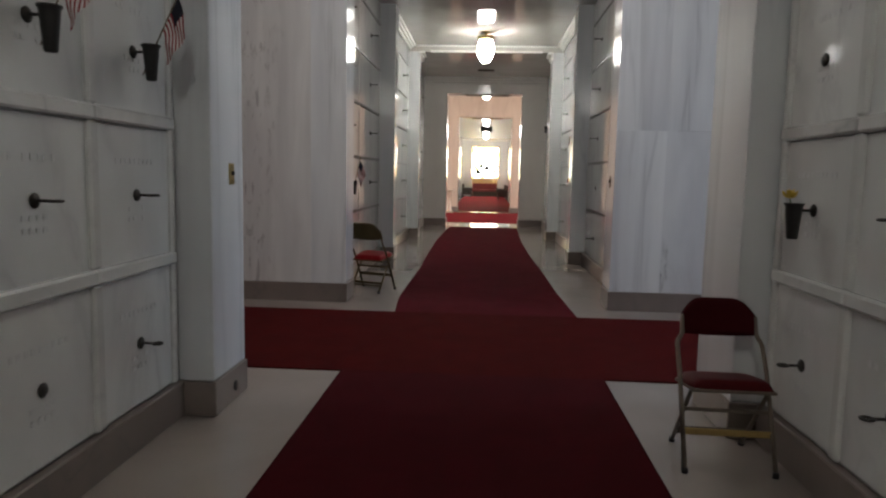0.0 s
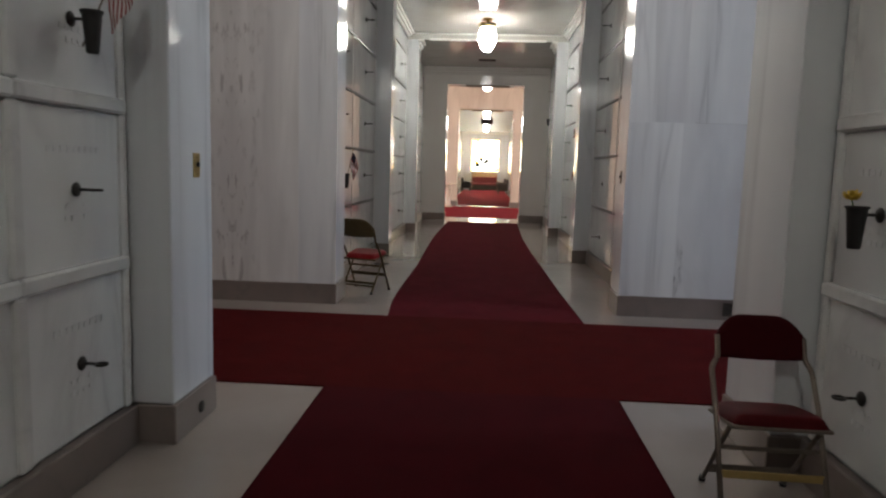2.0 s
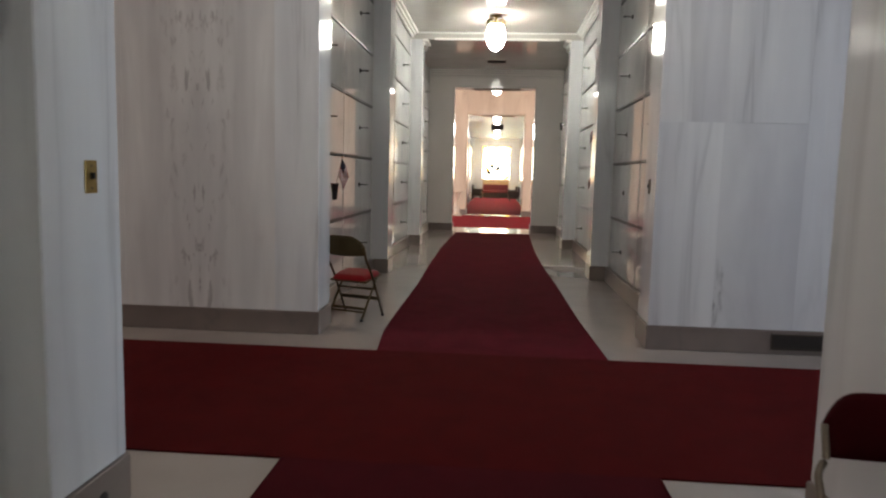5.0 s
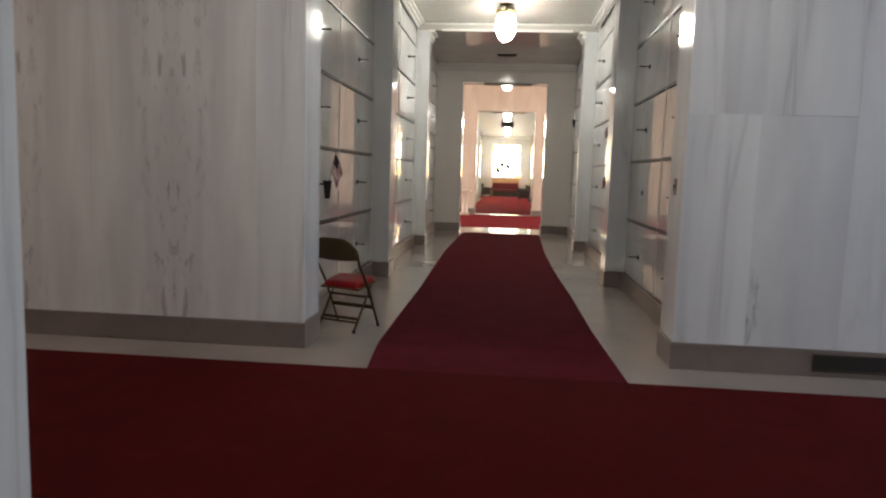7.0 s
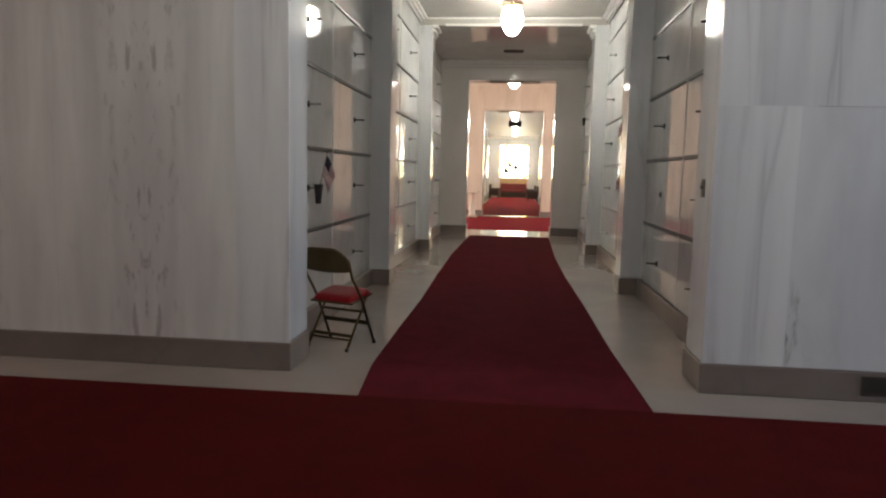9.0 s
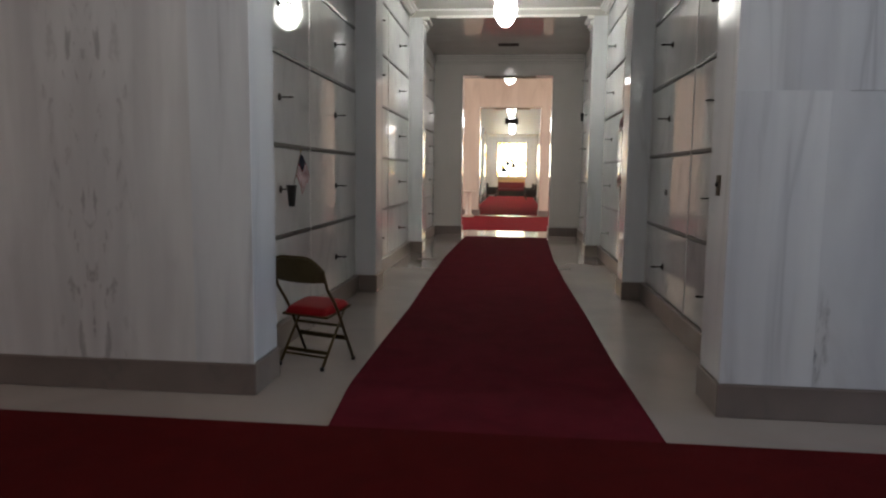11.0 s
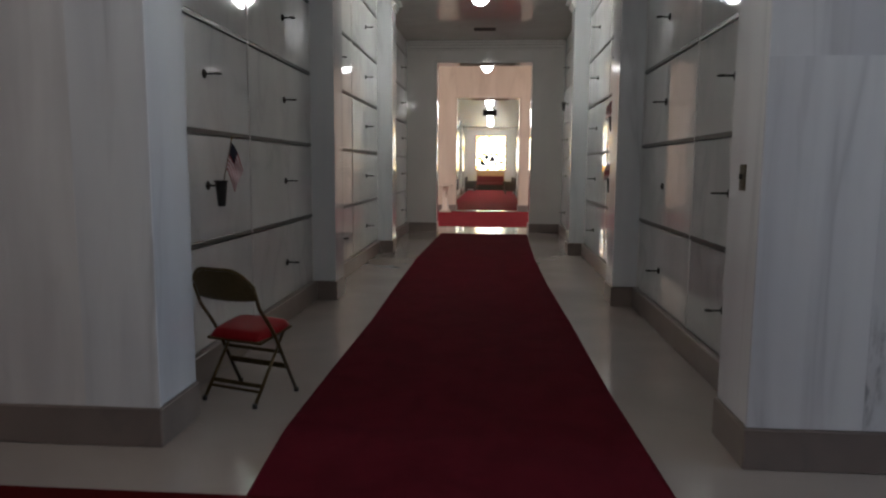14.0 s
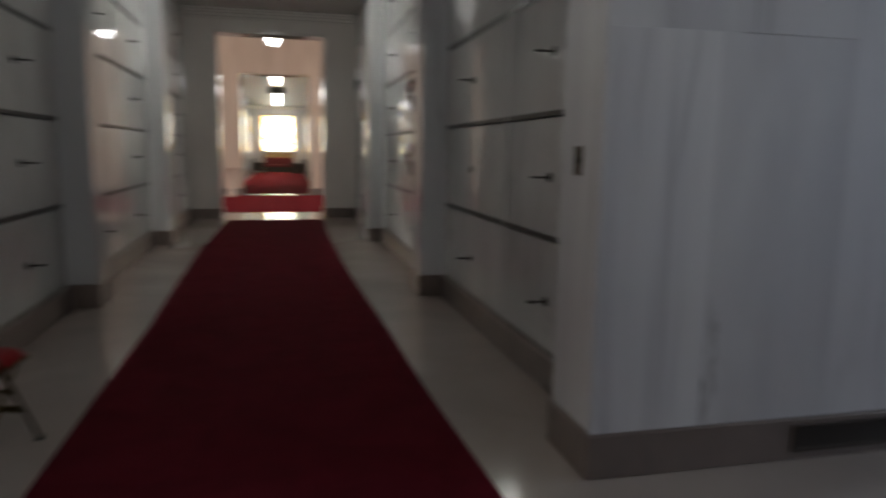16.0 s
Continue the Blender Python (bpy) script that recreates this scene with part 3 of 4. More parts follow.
def portal(name, y0, y1, x0, x1, head, wide, top, mat, label):
    """A cross wall with a tall opening through it."""
    bm = bmesh.new()
    add_box(bm, -wide, x0, y0, y1, 0, top)
    add_box(bm, x1, wide, y0, y1, 0, top)
    add_box(bm, x0, x1, y0, y1, head, top)
    bmesh.ops.remove_doubles(bm, verts=bm.verts, dist=0.0005)
    wall = structure(part(name, bm, mat), label, "wall")
    for a, b in ((-wide if wide < 3 else -6.9, x0 + 0.012), (x1 - 0.012, wide if wide < 3 else 6.9)):
        part("base_stone", box(a, b, y0 - 0.014, y1 + 0.014, 0, 0.198, 0.005), M_BASE, wall, "grey stone base")
    return wall


def portal_trim(wall, y, x0, x1, head):
    bm = bmesh.new()
    mid, half = (x0 + x1) / 2 + 0.06, (x1 - x0) * 0.29
    add_box(bm, mid - half, mid + half, y + 0.02, y + 0.12, head - 0.055, head - 0.001, 0.012, 2)
    part("door_head", bm, M_HEAD, wall, "brown moulded head under the lintel")
    arris = bmesh.new()
    for a, b, c, d in ((x0 - 0.05, x0 - 0.004, 0.2, head + 0.05), (x1 + 0.004, x1 + 0.05, 0.2, head + 0.05), (x0 - 0.004, x1 + 0.004, head + 0.004, head + 0.05)):
        add_box(arris, a, b, y - 0.008, y + 0.002, c, d, 0.003)
    part("architrave", arris, M_WALL if y < 20 else M_PEACH, wall, "slim stone surround of the opening")


w1 = portal("wall_doorway_1", 18.84, 19.3, -1.02, 0.985, 3.59, 1.7, 4.03, M_WALL, "grey marble wall with a tall open doorway")
portal_trim(w1, 18.84, -1.02, 0.985, 3.59)
structure(part("wall_transept_front_left", box(-7.4, -1.7, 18.9, 19.3, 0, 5.2), M_PEACH), "warm marble transept wall", "wall")
structure(part("wall_transept_front_right", box(1.7, 7.4, 18.9, 19.3, 0, 5.2), M_PEACH), "warm marble transept wall", "wall")
structure(part("wall_transept_front_top", box(-1.7, 1.7, 19.0, 19.3, 4.03, 5.2), M_PEACH), "warm marble wall above the doorway", "wall")
w2 = portal("wall_doorway_2", 26.1, 26.5, -0.98, 1.01, 3.57, 7.2, 5.2, M_PEACH, "peach marble wall with a tall opening")
portal_trim(w2, 26.1, -0.98, 1.01, 3.57)
SIDE_WINDOWS = ((32.6, 35.2), (38.7, 41.8), (45.7, 48.6))
SZ0, SZ1 = 1.2, 3.3
for side in (-1, 1):
    a, b = sorted((side * 1.66, side * 2.2))
    bm = bmesh.new()
    ys = [26.5] + [y for pair in SIDE_WINDOWS for y in pair] + [50]
    for i in range(0, len(ys), 2):
        add_box(bm, a, b, ys[i], ys[i + 1], 0, CB)
    for y0, y1 in SIDE_WINDOWS:
        add_box(bm, a, b, y0, y1, 0, SZ0)
        add_box(bm, a, b, y0, y1, SZ1, CB)
    w = structure(part("wall_hall_left" if side < 0 else "wall_hall_right", bm, M_CRYPT), "polished white marble wall with stained windows", "wall")
    for y in (30.0, 36.0, 43.0, 48.9):
        a, b = sorted((side * 1.58, side * 1.68))
        part("pilaster", box(a, b, y, y + 0.45, 0.2, CB - 0.002, 0.01), M_PILASTER, w)
        a, b = sorted((side * 1.568, side * 1.68))
        part("pilaster_foot", box(a, b, y - 0.012, y + 0.462, 0, 0.2, 0.006), M_BASE, w)
    a, b = sorted((side * 1.64, side * 1.68))
    part("base_stone", box(a, b, 26.52, 49.5, 0, 0.2, 0.005), M_BASE, w)
# end wall with the stained glass window
WX0, WX1, WZ0, WZ1, WY = -0.98, 1.02, 1.22, 3.5, 49.5
bm = bmesh.new()
for a, b, c, d in ((-2.2, WX0, 0, CB), (WX1, 2.2, 0, CB), (WX0, WX1, 0, WZ0), (WX0, WX1, WZ1, CB)):
    add_box(bm, a, b, WY, WY + 0.4, c, d)
structure(part("wall_end", bm, M_PILASTER), "white marble end wall around the stained window", "wall")
structure(part("trim_6", box(-1.64, 1.64, WY - 0.12, WY - 0.002, CB - 0.2, CB - 0.003, 0.02, 2), M_TRIM), "white crown moulding above the stained window", "moulding")
structure(part("backdrop", box(-3.5, 3.5, 51.0, 51.02, -0.5, 6), M_SKY), "bright hazy daylight outside the window", "backdrop")
window = structure(empty("window_1", pose(0, WY + 0.15, 0)), "tall stained glass window, mostly pale, blazing with daylight", "window")
fr = bmesh.new()
for a, b, c, d in ((WX0, WX1, WZ0, WZ0 + 0.05), (WX0, WX1, WZ1 - 0.05, WZ1), (WX0, WX0 + 0.05, WZ0 + 0.05, WZ1 - 0.05), (WX1 - 0.05, WX1, WZ0 + 0.05, WZ1 - 0.05)):
    add_box(fr, a, b, -0.03, 0.03, c, d, 0.006)
part("window_frame", fr, M_LEAD, window)
GLASS = [stained("pale_glass", (0.95, 0.95, 0.9)), stained("cream_glass", (0.95, 0.9, 0.7)), stained("amber_glass", (0.9, 0.68, 0.2)),
         stained("blue_glass", (0.03, 0.045, 0.075)), stained("green_glass", (0.035, 0.05, 0.025)), stained("plum_glass", (0.02, 0.01, 0.014))]
SIDE_GLASS = [frosted("pale_cathedral_glass", (0.9, 0.9, 0.86)), frosted("cream_cathedral_glass", (0.9, 0.84, 0.62)), frosted("amber_cathedral_glass", (0.8, 0.5, 0.12)),
              frosted("blue_cathedral_glass", (0.12, 0.2, 0.34)), frosted("green_cathedral_glass", (0.12, 0.2, 0.10))]
rng = random.Random(4)
NX, NZ = 14, 16
cw, ch = (WX1 - WX0 - 0.1) / NX, (WZ1 - WZ0 - 0.1) / NZ
for i in range(NX):
    for k in range(NZ):
        u, v = (i + 0.5) / NX, (k + 0.5) / NZ
        border = i in (0, NX - 1) or k in (0, NZ - 1)
        if border:
            g = rng.choice([1, 2, 2, 0])
        elif 0.1 < v < 0.5 and noise.noise(Vector((i * 0.75, k * 0.5, 2.3))) > 0.02:
            g = rng.choice([3, 4, 5, 2, 3, 1])
        else:
            g = rng.choice([0, 0, 0, 0, 1, 1])
        key = ("pane", g)
        if key not in CACHE:
            CACHE[key] = mesh_of("pane", box(-cw / 2 + 0.006, cw / 2 - 0.006, -0.004, 0.004, -ch / 2 + 0.006, ch / 2 - 0.006), GLASS[g])
        ob = new("pane", CACHE[key])
        ob.parent = window
        ob.location = (WX0 + 0.05 + (i + 0.5) * cw, 0, WZ0 + 0.05 + (k + 0.5) * ch)
NY, NH = 4, 8
for side in (-1, 1):
    structure(part("backdrop_left" if side < 0 else "backdrop_right", box(*sorted((side * 3.6, side * 3.62)), 31, 50, -0.5, 5), M_SKY_SOFT), "hazy daylight outside the side windows", "backdrop")
    for n, (y0, y1) in enumerate(SIDE_WINDOWS):
        win = structure(empty("window_%d" % (2 + n + (3 if side > 0 else 0)), pose(side * 1.685, (y0 + y1) / 2, (SZ0 + SZ1) / 2)), "stained side window of amber and pale glass", "window")
        hy, hz = (y1 - y0) / 2, (SZ1 - SZ0) / 2
        fr = bmesh.new()
        for p, q, c, d in ((-hy, hy, -hz, -hz + 0.05), (-hy, hy, hz - 0.05, hz), (-hy, -hy + 0.05, -hz + 0.05, hz - 0.05), (hy - 0.05, hy, -hz + 0.05, hz - 0.05)):
            add_box(fr, -0.03, 0.03, p, q, c, d, 0.006)
        part("window_frame", fr, M_LEAD, win)
        gy, gz = (2 * hy - 0.1) / NY, (2 * hz - 0.1) / NH
        bars = bmesh.new()
        for i in range(1, NY):
            add_box(bars, -0.008, 0.008, -hy + 0.05 + i * gy - 0.006, -hy + 0.05 + i * gy + 0.006, -hz + 0.05, hz - 0.05)
        for k in range(1, NH):
            add_box(bars, -0.0085, 0.0085, -hy + 0.05, hy - 0.05, -hz + 0.05 + k * gz - 0.006, -hz + 0.05 + k * gz + 0.006)
        part("leading", bars, M_LEAD, win, "dark lead lines between the panes")
        for i in range(NY):
            for k in range(NH):
                g = rng.choice([2, 1, 1] if k in (0, NH - 1) else [0, 0, 1, 2, 0, 3, 4])
                key = ("side_pane", g)
                if key not in CACHE:
                    CACHE[key] = mesh_of("pane", box(-0.004, 0.004, -gy / 2 + 0.006, gy / 2 - 0.006, -gz / 2 + 0.006, gz / 2 - 0.006), SIDE_GLASS[g])
                ob = new("pane", CACHE[key])
                ob.parent = win
                ob.location = (0, -hy + 0.05 + (i + 0.5) * gy, -hz + 0.05 + (k + 0.5) * gz)
lead = bmesh.new()
for i in range(1, NX):
    add_box(lead, WX0 + 0.05 + i * cw - 0.006, WX0 + 0.05 + i * cw + 0.006, -0.008, 0.008, WZ0 + 0.05, WZ1 - 0.05)
for k in range(1, NZ):
    add_box(lead, WX0 + 0.05, WX1 - 0.05, -0.0085, 0.0085, WZ0 + 0.05 + k * ch - 0.006, WZ0 + 0.05 + k * ch + 0.006)
part("leading", lead, M_LEAD, window, "dark lead lines between the panes")

cornice = bmesh.new()
for d, z0, z1 in ((0.03, 3.84, 3.88), (0.07, 3.882, 3.94), (0.11, 3.942, 3.985), (0.14, 3.987, 4.027)):
    add_box(cornice, -1.62, 1.62, 18.838 - d, 18.838, z0, z1, 0.010, 2)
structure(part("trim_7", cornice, M_WALL), "pale stepped stone cornice above the doorway", "moulding")

# ---------------------------------------------------------------- lamps


def pendant(x, y, z_top, z_bottom, label, glass=None):
    """An acorn-shaped opal bowl under a pierced brass crown."""
    lamp = tagged(empty("ceiling_lamp", pose(x, y, z_top)), label, "lamp", "acorn ceiling lamps")
    h = z_top - z_bottom
    bowl_h = 0.44
    b0 = -h
    prof = [(0.002, b0), (0.05, b0 + 0.012), (0.10, b0 + 0.055), (0.14, b0 + 0.125), (0.163, b0 + 0.21), (0.165, b0 + 0.29), (0.15, b0 + 0.37), (0.125, b0 + bowl_h)]
    part("bowl", add_lathe(bmesh.new(), prof, 28), glass or M_LAMP, lamp, "glowing white opal glass bowl")
    crown = bmesh.new()
    add_lathe(crown, [(0.128, b0 + bowl_h - 0.008), (0.15, b0 + bowl_h), (0.15, b0 + bowl_h + 0.018), (0.12, b0 + bowl_h + 0.024)], 24)
    for i in range(10):
        a = 2 * math.pi * i / 10
        c, s = math.cos(a), math.sin(a)
        pts = [(0.145 * c, 0.145 * s, b0 + bowl_h + 0.015), (0.17 * c, 0.17 * s, b0 + bowl_h + 0.05), (0.12 * c, 0.12 * s, b0 + bowl_h + 0.085), (0.07 * c, 0.07 * s, b0 + bowl_h + 0.075)]
        add_tube(crown, rounded(pts, 0.03, 3), 0.008, 6)
    part("crown", crown, M_BRASS, lamp, "pierced brass crown")
    stem = bmesh.new()
    add_lathe(stem, [(0.03, b0 + bowl_h + 0.02), (0.02, b0 + bowl_h + 0.06), (0.02, -0.02), (0.09, -0.012), (0.09, -0.001)], 16)
    part("stem", stem, M_BRASS, lamp)
    return lamp


pendant(-0.01, 13.68, CC, 3.577, "lit acorn glass lamp with brass crown on the ceiling", M_LAMP_BRIGHT)
pendant(0.02, 20.6, 5.2, 3.62, "lit acorn glass lamp hanging in the transept")
pendant(0.03, 29.2, CB, 3.54, "lit acorn glass lamp on the far hall ceiling")
pendant(0.03, 35.0, CB, 3.54, "lit acorn glass lamp on the far hall ceiling")
pendant(0.03, 41.0, CB, 3.54, "lit acorn glass lamp on the far hall ceiling")
# added lamp, unseen behind the start of the walk, to brighten the near corridor
pendant(-0.03, -1.3, CB, 3.54, "added unseen acorn lamp that brightens the near corridor", M_LAMP_FILL)
pendant(0.0, 5.75, CB, 3.54, "lit acorn glass lamp over the crossing", M_LAMP_DIM)

# ---------------------------------------------------------------- crypt fittings


def rosette(parent):
    bm = add_lathe(bmesh.new(), [(0.029, 0.0), (0.031, 0.005), (0.026, 0.010), (0.016, 0.014), (0.010, 0.018)], 18, Matrix.Rotation(radians(90), 4, "Y"))
    return part("rosette", bm, M_BRONZE, parent)


def bracket(kind):
    """An empty vase holder: a rosette on the stone, a rod, a ring at its end. Points along +x."""
    ob = empty("vase_bracket")
    rosette(ob)
    if kind != "stub":
        rod = part("rod", add_tube(bmesh.new(), [(0.015, 0, 0), (0.066, 0, 0)], 0.0065, 8), M_BRONZE, ob)
        ring = [(0.089 + 0.023 * math.cos(a), 0.023 * math.sin(a), 0) for a in (2 * math.pi * i / 16 for i in range(16))]
        part("ring", add_tube(bmesh.new(), ring, 0.006, 6, True), M_BRONZE, rod)
    return ob


def vase(label):
    ob = tagged(empty("flower_vase"), label, "vase", "crypt vases")
    rosette(ob)
    part("rod", add_tube(bmesh.new(), [(0.015, 0, 0), (0.06, 0, 0)], 0.0065, 8), M_BRONZE, ob)
    prof = [(0.002, -0.135), (0.022, -0.135), (0.025, -0.128), (0.037, 0.0), (0.038, 0.018), (0.045, 0.026), (0.045, 0.033), (0.039, 0.033), (0.035, 0.018), (0.022, -0.12), (0.002, -0.12)]
    part("cup", add_lathe(bmesh.new(), prof, 20, Matrix.Translation((0.092, 0, 0))), M_VASE, ob, "tapered black metal cup")
    return ob


def flag(label):
    """A small stick flag, hanging in soft folds from its stick. Stands at the origin."""
    ob = tagged(empty("small_flag"), label, "flag", "small stick flags")
    stick = part("stick", add_tube(bmesh.new(), [(0, 0, -0.12), (0, 0, 0.30)], 0.0035, 6), M_STICK, ob)
    part("finial", add_lathe(bmesh.new(), [(0.001, 0.30), (0.006, 0.306), (0.004, 0.318), (0.0005, 0.33)], 8), M_BRASS, stick)
    bm = bmesh.new()
    nu, nv = 20, 13
    h = 0.175
    rows = []
    for j in range(nv + 1):
        row = []
        for i in range(nu + 1):
            u, v = i / nu, j / nv
            drop = -0.16 * u ** 1.1
            out = (0.105 - 0.03 * v) * u ** 0.8
            fold = 0.013 * math.sin(u * 6 + v * 9.0) * min(1, u * 2.5)
            row.append(bm.verts.new((0.004 + out, fold, 0.285 - v * h * (1 - 0.12 * u) + drop)))
        rows.append(row)
    for j in range(nv):
        for i in range(nu):
            f = bm.faces.new((rows[j][i], rows[j][i + 1], rows[j + 1][i + 1], rows[j + 1][i]))
            f.smooth = True
            f.material_index = 2 if (i < nu * 0.36 and j < 6) else j % 2
    me = mesh_of("cloth", bm, [M_FLAG_RED, M_FLAG_WHITE, M_FLAG_BLUE])
    cloth = part("cloth", me, None, ob, "red and white striped cloth with blue canton")
    th = cloth.modifiers.new("thickness", "SOLIDIFY")
    th.thickness = 0.001
    return ob


BRACKET, STUB, VASE = bracket("full"), bracket("stub"), vase("tapered black flower vase on a crypt front")
tagged(BRACKET, "dark bronze vase bracket on a marble crypt front", "bracket", "crypt vase brackets")
tagged(STUB, "dark bronze rosette without its vase holder", "rosette", "crypt rosettes")
used = set()


def fit_on(proto, side, xw, y, z):
    """Sets a fitting on a crypt wall; the first call takes the original itself."""
    m = pose(side * (xw + 0.004), y, z, 0, 0, 0 if side < 0 else 180)
    if proto.name in used:
        return copy_thing(proto, m)
    used.add(proto.name)
    proto.matrix_basis = m
    return proto


def row_z(r):
    edges = ROWS + (4.1,)
    return (edges[r] + edges[r + 1]) / 2 + (0.06 if r else 0.015)


VASES = {(-1, "A", 10, 2), (-1, "A", 9, 2), (1, "A", 10, 1), (-1, "B", 0, 1), (1, "C", 0, 1), (1, "C", 0, 2), (1, "D", 1, 3)}
STUBS = {(-1, "A", 9, 0), (1, "A", 10, 2), (1, "B", 1, 1), (-1, "C", 0, 1), (-1, "C", 0, 2)}
vases = {}
for side in (-1, 1):
    for zone, cols, xw in (("A", COLS_A if side < 0 else COLS_A2, XA if side < 0 else XA2), ("B", COLS_B, XB), ("C", COLS_C, XB), ("D", COLS_D, XB)):
        for c, (a, b) in enumerate(zip(cols, cols[1:])):
            if (zone == "A" and b < -1.5):
                continue
            for r in range(5):
                key = (side, zone, c + (1 if zone == "A" else 0), r)
                if key == (-1, "B", 0, 0):
                    continue
                y = (a + b) / 2
                proto = VASE if key in VASES else STUB if key in STUBS else BRACKET
                vases[key] = fit_on(proto, side, xw, y, row_z(r) - (0.035 + (0.03 if r == 2 else 0) if zone == "A" else 0.03 if side < 0 else 0.05))


def vase_mouth(key):
    m = vases[key].matrix_basis
    return m @ Vector((0.092, 0, 0.0))


for key, lean, spin in (((-1, "A", 10, 2), 24, 10), ((-1, "A", 9, 2), 24, 0), ((-1, "B", 0, 1), 12, 10), ((1, "C", 0, 1), -12, 170), ((1, "C", 0, 2), -12, 170)):
    p = vase_mouth(key)
    flag("small striped flag on a stick in a crypt vase").matrix_basis = pose(p.x + 0.01, p.y, p.z, 0, lean, spin)

# yellow flower in one vase
p = vase_mouth((1, "A", 10, 1))
flower = tagged(empty("yellow_flower", pose(p.x, p.y, p.z)), "faded yellow artificial flower in a crypt vase", "flower")
part("stem", add_tube(bmesh.new(), [(0, 0, -0.12), (-0.006, 0.0, 0.0), (-0.02, 0.01, 0.06)], 0.003, 6), M_GREEN, flower)
for i in range(9):
    a = i * 2.399
    bm = bmesh.new()
    bmesh.ops.create_icosphere(bm, subdivisions=2, radius=1)
    for v in bm.verts:
        v.co = Vector((v.co.x * 0.024, v.co.y * 0.012, v.co.z * 0.004 + 0.010 * (v.co.x ** 2)))
        v.co += 0.002 * noise.noise_vector(v.co * 90)
    for f in bm.faces:
        f.smooth = True
    r = 0.020 if i < 6 else 0.009
    part("petal", bm, M_YELLOW, flower, at=Matrix.Translation((-0.02 + r * math.cos(a), 0.01 + r * math.sin(a), 0.062 + 0.002 * i)) @ Euler((0.3 * math.sin(a), -0.6, a)).to_matrix().to_4x4())

# faded lettering on the near crypt fronts
letters = random.Random(8)
for side in (-1, 1):
    cols = COLS_A if side < 0 else COLS_A2
    for c, (a, b) in enumerate(zip(cols, cols[1:])):
        if b < 0.5:
            continue
        for r in range(4):
            ins = empty("inscription", pose(side * ((XA if side < 0 else XA2) + 0.0035), (a + b) / 2, row_z(r)))
            tagged(ins, "faded unreadable lettering cut in the crypt front", "inscription", "crypt inscriptions")
            for dz, n, hh in ((0.13, 9, 0.028), (-0.10, 4, 0.022), (-0.15, 4, 0.022)):
                for i in range(n):
                    if letters.random() < 0.15:
                        continue
                    w = 0.018 + letters.random() * 0.012
                    y = (i - (n - 1) / 2) * 0.042
                    part("letter_bar", box(-0.0012, 0.0012, y - w / 2, y + w / 2, dz - hh / 2, dz + hh / 2), M_LETTER, ins)

# ---------------------------------------------------------------- wall plates, vent, outlet


def plate(x, y, z, side, label, metal=None):
    ob = tagged(empty("switch_plate", pose(x, y, z, 0, 0, 0 if side < 0 else 180)), label, "switch")
    cover = part("cover", box(0, 0.006, -0.038, 0.038, -0.062, 0.062, 0.003, 2), metal or M_BRASS, ob)
    part("toggle", box(0.005, 0.02, -0.006, 0.006, -0.008, 0.016, 0.002), M_VASE, cover, "small black toggle")
    for dz in (-0.042, 0.042):
        part("screw", add_lathe(bmesh.new(), [(0.004, 0.005), (0.004, 0.0075), (0.001, 0.008)], 8, Matrix.Translation((0, 0, dz)) @ Matrix.Rotation(radians(90), 4, "Y")), M_BRONZE, cover)
    return ob


plate(-1.44, 3.95, 1.365, -1, "brass light switch plate on a marble pier")
plate(1.385, 7.42, 1.35, 1, "brass switch plate on a marble corner, coloured dark for shade", M_BRASS_SHADED)
outlet = tagged(empty("floor_outlet", pose(-1.428, 3.95, 0.09)), "round dark bronze outlet in the grey stone foot", "outlet")
part("cover", add_lathe(bmesh.new(), [(0.03, 0), (0.032, 0.004), (0.026, 0.008), (0.002, 0.008)], 16, Matrix.Rotation(radians(90), 4, "Y")), M_BRONZE, outlet)

vent = tagged(empty("floor_vent", pose(2.785, 7.182, 0.105)), "dark louvred air vent in the grey stone base", "vent")
fr = bmesh.new()
for a, b, c, d in ((-0.4, 0.4, 0.05, 0.065), (-0.4, 0.4, -0.065, -0.05), (-0.4, -0.385, -0.05, 0.05), (0.385, 0.4, -0.05, 0.05)):
    add_box(fr, a, b, -0.006, 0.003, c, d, 0.002)
part("frame", fr, M_DARK, vent)
part("backing", box(-0.39, 0.39, 0.0005, 0.003, -0.055, 0.055), M_VASE, vent)
for i in range(7):
    part("slat", box(-0.385, 0.385, -0.004, 0.0, -0.045 + i * 0.014, -0.041 + i * 0.014), M_DARK, vent)

grille = tagged(empty("ceiling_vent", pose(0.0, 17.56, 4.03)), "small dark louvred grille in the beige marble ceiling", "vent")
fr = bmesh.new()
for a, b, c, d in ((-0.21, 0.21, -0.13, -0.115), (-0.21, 0.21, 0.115, 0.13), (-0.21, -0.195, -0.115, 0.115), (0.195, 0.21, -0.115, 0.115)):
    add_box(fr, a, b, c, d, -0.012, -0.0005, 0.002)
part("frame", fr, M_DARK, grille)
part("backing", box(-0.195, 0.195, -0.115, 0.115, -0.003, -0.0008), M_VASE, grille)
for i in range(9):
    part("slat", box(-0.195, 0.195, -0.108 + i * 0.025, -0.096 + i * 0.025, -0.010, -0.004), M_DARK, grille)

# ---------------------------------------------------------------- folding chairs


SEAT_TILT = 0.12


